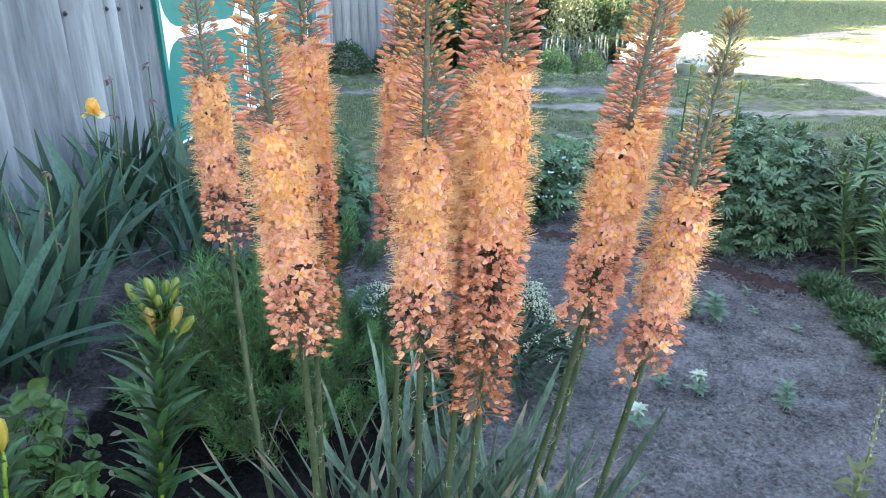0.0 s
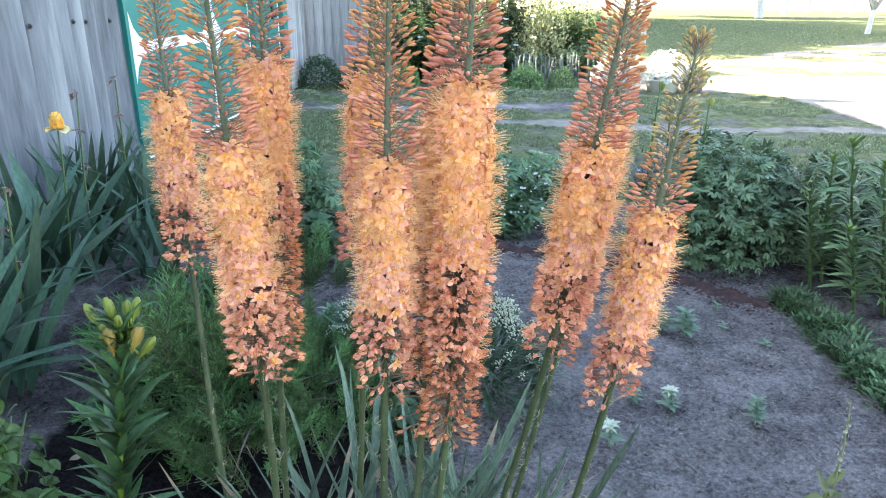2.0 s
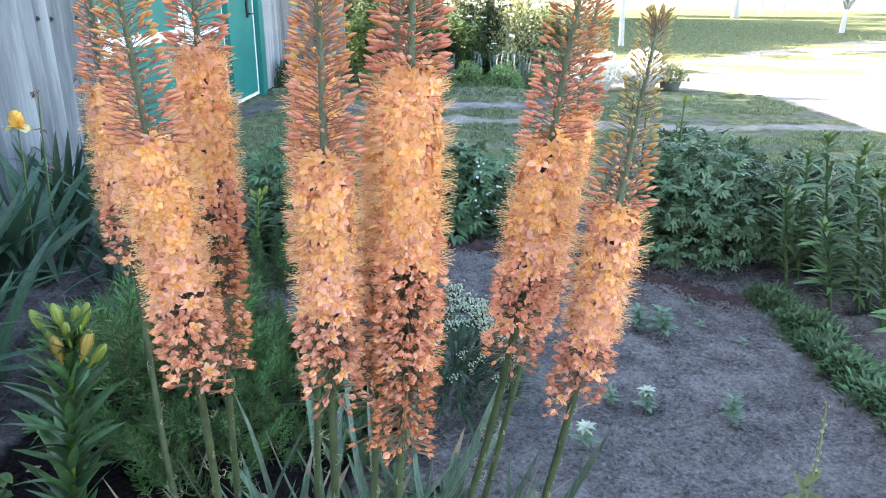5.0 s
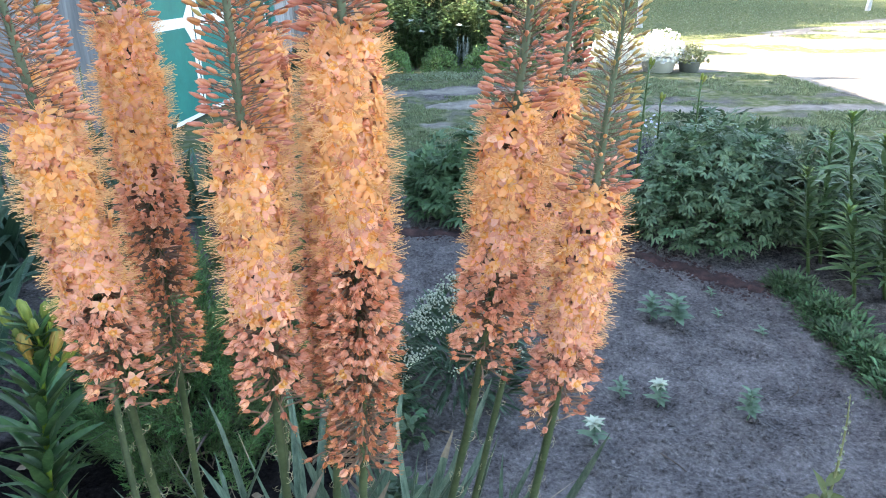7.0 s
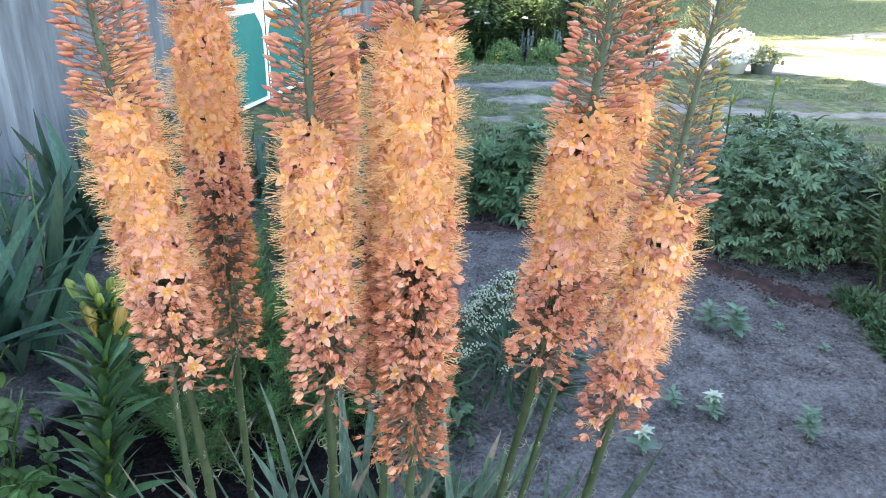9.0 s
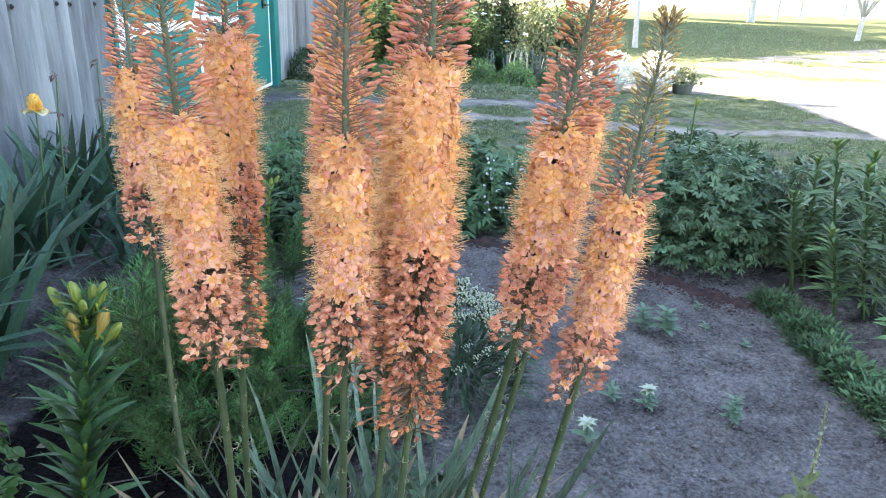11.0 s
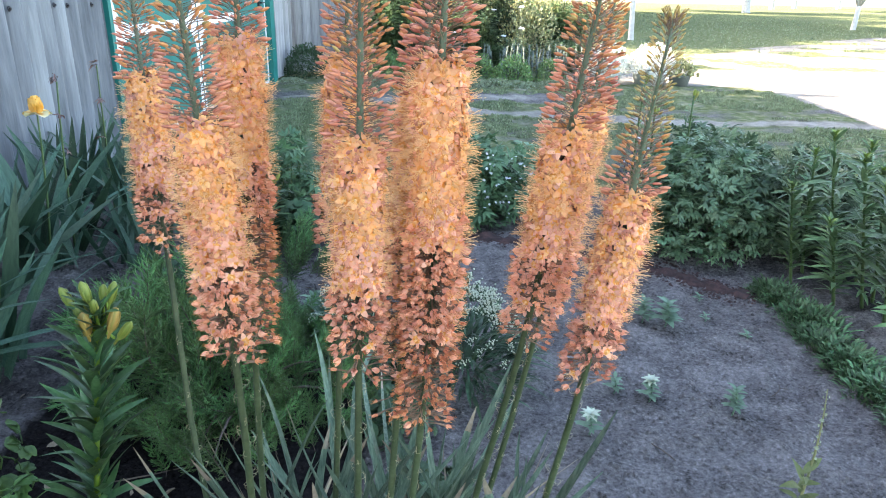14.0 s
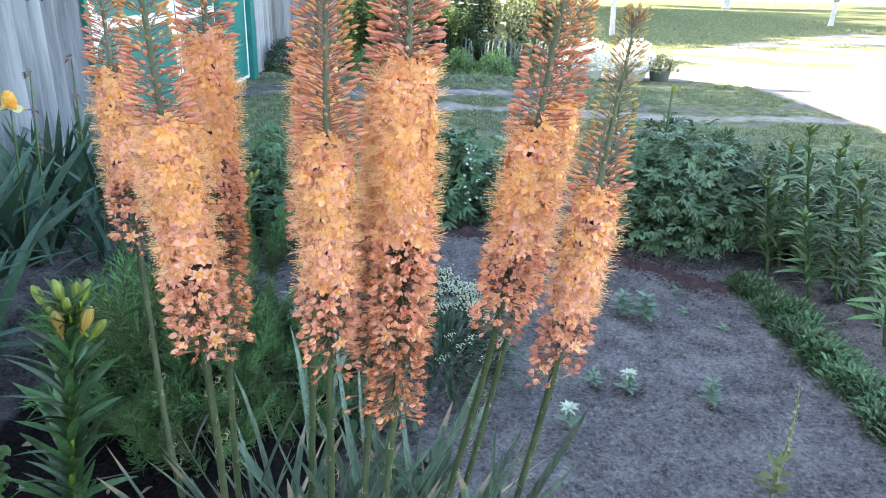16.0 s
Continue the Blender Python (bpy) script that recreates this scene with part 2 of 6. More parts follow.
def cover(x, y):
    """Turf and bare pale earth, 0 to 1, at a place of the plan; pale also lightens the sun patch."""
    turf = pale = 0.0
    edge = 3.95 + 0.15 * math.sin(x * 2.1)
    if x > 2.6:
        edge = 4.3
    if y > edge or x > 3.2:
        turf = min(1.0, (max(y - edge, x - 3.2)) / 0.25) * 0.50
    if y > 3 and 0.2 < x:
        pale = (0.74 + 0.40 * noise.noise(Vector((x * 1.3, 4, 0)))) * max(0.0, 1 - abs(y - path_line(x)) / 0.40)
    if y > 3 and -1.6 < x < 1.9:
        worn = max(0.0, 1 - abs(y - 8.05 - 0.08 * x) / 0.55) * (0.80 + 0.5 * noise.noise(Vector((x * 1.1, y * 2.0, 7))))
        pale, turf = max(pale, 0.72 * worn), turf * (1 - 0.7 * min(1.0, worn))
        spot_ = max(0.0, 1 - math.hypot((x - 0.30) / 0.35, (y - 6.2) / 0.3))
        pale = max(pale, 0.7 * spot_)
    if y > edge + 0.3:
        pale = max(pale, 0.27)
    # pale path, painted out to the edges of the sun patch to brighten it
    if x > 2.2 and 9.4 < y < 12.4 + 0.8 * max(0, x - 4) or x > 4.7 and 5.5 < y < 12.4 + 0.8 * (x - 4):
        grassy = y > 11.2 and noise.noise(Vector((x * 0.7, y * 0.9, 3))) > 0.12
        pale, turf = (0.25, 0.75) if grassy else (0.75, 0.1)
    elif y > 11.5:
        turf, pale = 0.8, 0.0
    if y > 55 or x > 34 and y > 0:
        pale, turf = 0.8, 0.0
    return turf, pale

def shade_damp_soil(x, y):
    """Soil darkening: shade painted under the left-hand plants, and damp soil on either side."""
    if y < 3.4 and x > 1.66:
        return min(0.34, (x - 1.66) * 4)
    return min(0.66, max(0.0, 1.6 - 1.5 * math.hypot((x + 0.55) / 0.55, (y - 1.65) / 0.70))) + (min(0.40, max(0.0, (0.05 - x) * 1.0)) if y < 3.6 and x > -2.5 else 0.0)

def height(x, y):
    h = 0.0
    if -3 < x < 5 and -2 < y < 10:
        p = Vector((x, y, 0))
        h = 0.022 * noise.noise(p * 2.3) + 0.014 * noise.noise(p * 6.5) + 0.013 * noise.noise(p * 12.0) + 0.010 * noise.noise(p * 19.0)
    if y > 9:
        h += 0.02 * noise.noise(Vector((x * 0.4, y * 0.4, 3)))
    return h

def steps(lo, hi, spans):
    """Coordinates from lo to hi with the step of the span that each lies in."""
    out, x = [lo], lo
    while x < hi:
        a, s = next((a, st) for a, st in spans if x < a - 1e-6)
        x = min(hi, a, x + s)
        out.append(x)
    return out

xs = steps(-900, 900, ((-60, 120), (-12, 6), (-3, 1.0), (-2.4, 0.12), (3.0, 0.024), (6.0, 0.12), (14, 0.6), (60, 4), (901, 120)))
ys = steps(-900, 1200, ((-30, 140), (-6, 4), (0.8, 0.5), (4.0, 0.024), (11, 0.09), (20, 0.4), (60, 4), (1201, 120)))
gv = [(x, y, height(x, y)) for y in ys for x in xs]
W = len(xs)
gm = bpy.data.meshes.new("ground")
gm.from_pydata(gv, [], [(j * W + i, j * W + i + 1, (j + 1) * W + i + 1, (j + 1) * W + i) for j in range(len(ys) - 1) for i in range(W - 1)])
att = gm.color_attributes.new("cover", "FLOAT_COLOR", "POINT")
att.data.foreach_set("color", [c for x, y, _ in gv for c in (*cover(x, y), shade_damp_soil(x, y), 1.0)])
gm.polygons.foreach_set("use_smooth", [True] * len(gm.polygons))
M_GROUND = ground_material()
gm.materials.append(M_GROUND)
tagged(new("ground", gm), "grey crumbly garden soil running into worn lawn", "ground", kind="structure")

# ---- shed: a corrugated wall along the garden, gate and boards beyond ----
WALL_A, WALL_B = Vector((-2.62, 0.0, 0)), Vector((-1.62, 9.75, 0))
ALONG = (WALL_B - WALL_A).normalized()
OUT = Vector((ALONG.y, -ALONG.x, 0))
def on_wall(y, out=0.0, z=0.0):
    """A place on the wall's face by its distance ahead."""
    p = WALL_A + ALONG * ((y - WALL_A.y) / ALONG.y) + OUT * out
    return Vector((p.x, p.y, z))
WALL_TURN = math.atan2(ALONG.y, ALONG.x)
def wall_pose(y, out=0.0, z=0.0):
    """Local x runs along the wall, y points out of it behind, z up."""
    return Matrix.Translation(on_wall(y, out, z)) @ Matrix.Rotation(WALL_TURN, 4, "Z")
GATE_Y0, GATE_Y1, DOOR_Y1 = 5.25, 7.86, 8.78
def corrugated_sheet(length, z0, z1, waves):
    """One fibre-cement sheet: a wave along x, with thickness."""
    b = Build()
    n = waves * 8
    prof = [(length * i / n, 0.03 * math.cos(2 * math.pi * waves * i / n)) for i in range(n + 1)]
    zs = [z0 + (z1 - z0) * k / 8 for k in range(9)]
    for off in (0.0, 0.008):
        rows = [[(x, d + off, z) for x, d in prof] for z in (zs if off else zs[::-1])]
        b.grid(rows)
    for z in (z0, z1):
        b.grid([[(x, d, z) for x, d in prof], [(x, d + 0.008, z) for x, d in prof]])
    for x, d in (prof[0], prof[-1]):
        b.grid([[(x, d, z0), (x, d + 0.008, z0)], [(x, d, z1), (x, d + 0.008, z1)]])
    return b.mesh("slate_sheet", M_SLATE)

WALL_TOP = 2.85
shed_wall = thing("wall_west", "grey corrugated fibre-cement shed wall, weathered and streaked", "wall", wall_pose(-3.0, 0, 0), kind="structure")
INV = shed_wall.matrix_basis.inverted()
sheet_low = corrugated_sheet(1.17, 0.02, 1.62, 8)
sheet_top = corrugated_sheet(1.17, 1.52, WALL_TOP, 8)
y = 4.02 - 1.13 * 6
k = 0
while y < GATE_Y0 - 0.1:
    last = y + 1.13 > GATE_Y0
    lift = 0.0 if k % 2 else 0.034
    sx = (GATE_Y0 - 0.02 - y) / 1.17 / ALONG.y if last else 1.0
    for me, o in ((sheet_low, 0.0), (sheet_top, 0.014)):
        q = wall_pose(y, 0.01 + lift + o, 0) @ Matrix.Diagonal((sx, 1, 1, 1)) @ Matrix.Rotation(radians(R.uniform(-0.25, 0.25)), 4, "Y")
        part("slate_sheet", me, shed_wall, m=INV @ q)
    y += 1.13
    k += 1
# bolts with lead washers
bolt = Build()
bolt.tube([(0, 0, 0), (0, -0.004, 0), (0, -0.004, 0)], [0.016, 0.014, 0.007], 10)
bolt.tube([(0, -0.003, 0), (0, -0.014, 0)], [0.007, 0.006], 6)
bolt_me = bolt.mesh("bolt", M_IRON)
for yy in (4.18, 4.61, 4.75, 5.04, 3.55, 3.1, 2.6):
    for zz in (1.06 + R.uniform(-0.01, 0.01), 2.3):
        part("bolt", bolt_me, shed_wall, "rusty dark roofing bolt", INV @ wall_pose(yy, 0.047, zz))
# backing, lintel over the gate and the dark inside, so that the shed is closed
core = Build()
def wall_block(b, y0, y1, z0, z1, d0=0.03, d1=0.22):
    a0, a1 = on_wall(y0), on_wall(y1)
    p = []
    for q in (a0, a1):
        for d in (d0, d1):
            for z in (z0, z1):
                p.append(q - OUT * d + Vector((0, 0, z)))
    o = len(b.v)
    b.v += [tuple(v) for v in p]
    for f in ((0, 1, 3, 2), (4, 6, 7, 5), (0, 4, 5, 1), (2, 3, 7, 6), (1, 5, 7, 3), (0, 2, 6, 4)):
        b.f.append(tuple(o + i for i in f))
        b.m.append(0)
wall_block(core, -3.0, GATE_Y0 - 0.03, 0, WALL_TOP)
wall_block(core, GATE_Y0 - 0.03, DOOR_Y1 + 0.35, 1.98, WALL_TOP, 0.0)
wall_block(core, DOOR_Y1 + 0.33, 10.25, 0, WALL_TOP, 0.03)
wall_block(core, GATE_Y0 - 0.03, DOOR_Y1 + 0.33, 0, 1.98, 0.25, 0.3)
part("backing_wall", core.mesh("backing_wall", M_BOARD, False), shed_wall, m=INV)
# roof slab out of view, added so that the shed keeps the garden shaded
roof = Build()
wall_block(roof, -3.2, 10.3, WALL_TOP, WALL_TOP + 0.06, -0.12, 3.4)
roof_ob = tagged(new("roof_shed", roof.mesh("roof_shed", M_SLATE, False)), "unseen grey sheet roof of the shed, added to hold its shade", "roof", kind="structure")

# weathered boards beyond the gate
bw = Build()
bw.box((0, -0.012, 0), (0.13, 0.012, WALL_TOP - 0.1))
board_wall = thing("wall_boards", "old grey upright boards beside the gate, weathered and stained", "wall", wall_pose(DOOR_Y1 + 0.35, 0, 0), kind="structure")
binv = board_wall.matrix_basis.inverted()
board_me = bw.mesh("board", M_BOARD, False)
y = DOOR_Y1 + 0.345
while y < 10.15:
    part("board", board_me, board_wall, m=binv @ wall_pose(y, 0.02 + R.uniform(0, 0.012), 0.02) @ Matrix.Rotation(radians(R.uniform(-0.4, 0.4)), 4, "Y"))
    y += 0.136

# ---- gate: two teal leaves with white painted bands, and a wicket door ----
def slab(y0, y1, z0, z1, out, thick, mat_, name, parent, label="", round_=0.0):
    """A plate on the wall from y0 to y1 and z0 to z1."""
    L = (y1 - y0) / ALONG.y
    b = Build()
    b.box((0, -thick, 0), (L, 0, z1 - z0))
    return part(name, b.mesh(name, mat_, False), parent, label, parent.matrix_basis.inverted() @ wall_pose(y0, out, z0))

def plate(pts, out, thick, mat_, name, parent, label=""):
    """A flat painted shape on the wall: pts are (y, z)."""
    b = Build()
    front = [on_wall(a, out + thick, z) for a, z in pts]
    back = [on_wall(a, out, z) for a, z in pts]
    n = len(pts)
    b.v += [tuple(v) for v in front + back]
    b.f.append(tuple(range(n)))
    b.f.append(tuple(reversed(range(n, 2 * n))))
    b.m += [0, 0]
    for i in range(n):
        j = (i + 1) % n
        b.f.append((i, n + i, n + j, j))
        b.m.append(0)
    me = b.mesh(name, mat_, False)
    bm = bmesh.new()
    bm.from_mesh(me)
    bmesh.ops.recalc_face_normals(bm, faces=bm.faces)
    bm.to_mesh(me)
    bm.free()
    return part(name, me, parent, label, parent.matrix_basis.inverted())

GZ0, GZ1 = 0.03, 1.86
MID = 6.79
gate = thing("gate", "teal sheet-metal double gate with white painted star bands", "gate", wall_pose(GATE_Y0, 0.0, 0.0))
for a, c in ((GATE_Y0 + 0.02, MID - 0.012), (MID + 0.012, GATE_Y1 - 0.03)):
    slab(a, c, GZ0, GZ1, 0.03, 0.03, M_TEAL, "gate_leaf", gate)
slab(GATE_Y0 - 0.03, GATE_Y0 + 0.015, 0.0, 1.96, 0.02, 0.045, M_TEAL, "gate_post", gate)
slab(GATE_Y1 - 0.02, GATE_Y1 + 0.05, 0.0, 1.96, 0.05, 0.07, M_TEAL, "gate_post", gate)
slab(GATE_Y0 - 0.05, DOOR_Y1 + 0.34, 1.90, 1.98, 0.06, 0.07, M_TEAL, "gate_header", gate)
BZ = 0.86
def half_star(y, s, h=0.25, d=0.22):
    """A painted point: wide on the edge, with hollow flanks into the band."""
    up = [(y, BZ + h), (y + s * d * 0.22, BZ + h * 0.55), (y + s * d * 0.55, BZ + h * 0.30), (y + s * d, BZ + 0.042)]
    return up + [(a, 2 * BZ - z - 0.0) for a, z in reversed(up)]
for pts in ([(GATE_Y0 + 0.13, BZ - 0.042), (MID - 0.12, BZ - 0.042), (MID - 0.12, BZ + 0.042), (GATE_Y0 + 0.13, BZ + 0.042)],
            [(MID + 0.12, BZ - 0.042), (GATE_Y1 - 0.05, BZ - 0.042), (GATE_Y1 - 0.05, BZ + 0.042), (MID + 0.12, BZ + 0.042)]):
    plate(pts, 0.0605, 0.0035, M_WHITE, "white_band", gate, "white painted cross band")
plate(half_star(GATE_Y0 + 0.022, 1), 0.0605, 0.003, M_WHITE, "white_star", gate, "white painted star point")
plate(half_star(MID - 0.014, -1, 0.42, 0.2), 0.0605, 0.003, M_WHITE, "white_star", gate, "white painted star point")
plate(half_star(MID + 0.014, 1, 0.42, 0.2), 0.0605, 0.003, M_WHITE, "white_star", gate, "white painted star point")
for a, c in ((MID - 0.075, MID - 0.014), (MID + 0.014, MID + 0.05), (GATE_Y1 - 0.055, GATE_Y1 - 0.03)):
    for z0, z1 in ((GZ0, BZ - 0.2), (BZ + 0.2, GZ1)) if a < 7.5 else ((GZ0, GZ1),):
        plate([(a, z0), (c, z0), (c, z1), (a, z1)], 0.061, 0.0015, M_WHITE, "white_stripe", gate, "white painted edge stripe")
for a, c in ((GATE_Y0 + 0.03, MID - 0.08), (MID + 0.055, GATE_Y1 - 0.06)):
    plate([(a, GZ0), (c, GZ0), (c, GZ0 + 0.035), (a, GZ0 + 0.035)], 0.0605, 0.0025, M_WHITE, "white_stripe", gate, "white painted edge stripe")

wicket = thing("wicket_door", "narrow teal metal door with white edge line and dark handle", "door", wall_pose(GATE_Y1 + 0.06, 0, 0))
slab(GATE_Y1 + 0.06, DOOR_Y1 + 0.16, 0.03, 1.86, 0.03, 0.03, M_TEAL, "door_leaf", wicket)
slab(DOOR_Y1 + 0.17, DOOR_Y1 + 0.33, 0.0, 1.9, 0.045, 0.07, M_TEAL, "door_post", wicket)
for pts in ([(DOOR_Y1 + 0.09, 0.05), (DOOR_Y1 + 0.125, 0.05), (DOOR_Y1 + 0.155, 1.8), (DOOR_Y1 + 0.13, 1.8)],
            [(GATE_Y1 + 0.07, 0.03), (DOOR_Y1 + 0.12, 0.03), (DOOR_Y1 + 0.12, 0.065), (GATE_Y1 + 0.07, 0.065)]):
    plate(pts, 0.0605, 0.003, M_WHITE, "white_stripe", wicket, "white painted edge stripe")
hb = Build()
hb.box((0, -0.02, 0), (0.055, 0.0, 0.2))
hb.box((0.012, -0.05, 0.03), (0.03, -0.02, 0.05))
hb.tube([(0.02, -0.045, 0.04), (0.10, -0.05, 0.04)], [0.01, 0.009], 8)
part("door_handle", hb.mesh("door_handle", M_IRON, False), wicket, "dark lock plate with lever handle", wicket.matrix_basis.inverted() @ wall_pose(DOOR_Y1 - 0.14, 0.061, 0.93))

# ---- end wall of boards behind the dark bushes ----
end_wall = thing("wall_end", "grey weathered boards of the shed's projecting end", "wall", Matrix.Translation((-1.66, 10.30, 0)), kind="structure")
eb = Build()
eb.box((-0.058, 0, 0), (0.058, 0.025, WALL_TOP))
end_board = eb.mesh("board", M_BOARD, False)
er = random.Random(91)
for i in range(8):
    part("board", end_board, end_wall, m=Matrix.Translation((0.07 + i * 0.122, er.uniform(-0.006, 0.006), er.uniform(-0.02, 0.0))) @ Matrix.Rotation(er.uniform(-0.004, 0.004), 4, "Y"))
eb = Build()
eb.box((-0.02, 0.035, 0), (0.99, 0.12, WALL_TOP - 0.02))
part("backing", eb.mesh("backing", M_BOARD, False), end_wall)
# ---- foxtail lilies ----
def petal(b, base, out, up, length, width, curl, mi, throat=0):
    """One petal from base along out, five points long, folded on its midrib."""
    out, up = Vector(out).normalized(), Vector(up).normalized()
    pts, ws = [], []
    for i in range(4):
        s = i / 3
        pts.append(Vector(base) + out * length * s + up * (curl * length * s * s))
        ws.append(width * (0.48, 1.0, 0.88, 0.20)[i])
    b.blade(pts, ws, up.cross(out), 0.3, mi)
    if throat:
        b.m[-6] = b.m[-5] = throat

def flower_mesh(seed, age):
    """Looks along +z; the pedicel comes from -z. age 0 fresh, 1 open, 2 closing, 3 dried."""
    r = random.Random(seed)
    b = Build()
    b.tube(curve((0, 0, -0.019), (0, 0, 0), (0.001, 0, 0), 3), [0.0008, 0.0007, 0.0013], 4, 1)
    spread = (0.95, 0.85, 0.5, 0.4)[age]
    size = (0.0088, 0.0092, 0.0074, 0.0062)[age]
    for k in range(6):
        a = k * math.pi / 3 + r.uniform(-0.18, 0.18)
        rad = Vector((math.cos(a), math.sin(a), 0))
        if age > 1 and r.random() > 0.35:
            # closed again: plump, the tips drawn together
            L = size * r.uniform(0.9, 1.15)
            w = size * (0.23 if age == 2 else 0.17)
            fat = size * (0.27 if age == 2 else 0.19) * r.uniform(0.85, 1.15)
            b.blade([rad * 0.0006, rad * fat * 0.9 + Vector((0, 0, L * 0.3)), rad * fat + Vector((0, 0, L * 0.62)), rad * 0.0009 + Vector((0, 0, L))], [w * 0.5, w, w * 0.9, w * 0.25], rad.cross(Vector((0, 0, 1))), -0.4, 0)
            continue
        s = spread * r.uniform(0.7, 1.25)
        out = rad * s + Vector((0, 0, 1.05 - 0.75 * min(s, 1.2)))
        petal(b, rad * 0.001, out, Vector((0, 0, 1)) - rad * 0.3, size * r.uniform(0.85, 1.12), (0.0029 if k % 2 else 0.0022) * (1, 1.05, 0.80, 0.55)[age], -0.3 * r.uniform(0.3, 1.9), 0, 4 if age < 2 else 0)
    if age < 2:
        b.tube([(0, 0, 0), (0, 0, 0.0026)], [0.0017, 0.0008], 5, 2)
    for k in range(6 if age < 2 else 4):
        a = k * math.pi / 3 + 0.5 + r.uniform(-0.3, 0.3)
        rad = Vector((math.cos(a), math.sin(a), 0)) * r.uniform(0.15, 0.42)
        L = (0.0130, 0.0122, 0.0100, 0.008)[age] * r.uniform(0.8, 1.15)
        tip = rad * L + Vector((0, 0, L))
        b.tube([(0, 0, 0.001), tip * 0.55 + Vector((0, 0, 0.001)), tip], [0.00018, 0.00016, 0.00014], 3, 2, cap=False)
        b.tube([tip - rad * 0.0012, tip + rad * 0.0012 + Vector((0, 0, 0.0012))], [0.00028, 0.0002], 3, 2)
    mats = [M_PET[age], M_PEDI, M_STAMEN if age < 2 else M_STAMEN_OLD, M_STEM, M_THROAT]
    return b, mats

def bud_mesh(seed, kind):
    """Points along +z on its pedicel from -z."""
    r = random.Random(seed)
    b = Build()
    L = (0.0102, 0.0098, 0.0085)[kind] * r.uniform(0.9, 1.1)
    w = (0.00178, 0.00175, 0.0016)[kind]
    b.tube([(0, 0, -0.022), (0.0006, 0, -0.010), (0, 0, 0)], [0.0004, 0.00035, 0.0007], 4, 1)
    b.tube([(0, 0, 0), (0, 0, L * 0.25), (0.0004, 0, L * 0.55), (0.0005, 0, L * 0.85), (0.0006, 0, L)], [0.0010, w * 0.92, w, w * 0.6, w * 0.12], 6, 0)
    return b, [M_BUD[kind], M_PEDI]

FLOWER_B = [[flower_mesh(11 * a + s, a) for s in range(4)] for a in range(4)]
BUD_B = [[bud_mesh(50 + 7 * a + s, a) for s in range(3)] for a in range(3)]
FLOWERS = [[b.mesh("flower", m) for b, m in row] for row in FLOWER_B]
BUDS = [[b.mesh("bud", m) for b, m in row] for row in BUD_B]
def into_joined(store, key, b, mats, m):
    if key not in store:
        store[key] = (Build(), mats)
    store[key][0].take(b, m)

def bract_mesh():
    b = Build()
    for k, (e, q, up) in enumerate((((0.005, 0.002, 0.011), (0.004, 0, -0.004), 0.0), ((0.006, -0.003, -0.006), (0.002, 0.003, 0.004), 0.006), ((0.003, 0.006, 0.007), (0.003, -0.003, 0.002), -0.008))):
        b.tube([p + Vector((0, 0, up)) for p in curve((0, 0, 0), e, q, 6)], [0.0004, 0.00034, 0.0003, 0.00026, 0.0002, 0.00012], 3)
    return b.mesh("dry_bract", mat("dry_bract", ((0.38, 0.33, 0.20), (0.55, 0.48, 0.30)), scale=50, bump=0))
BRACT = bract_mesh()

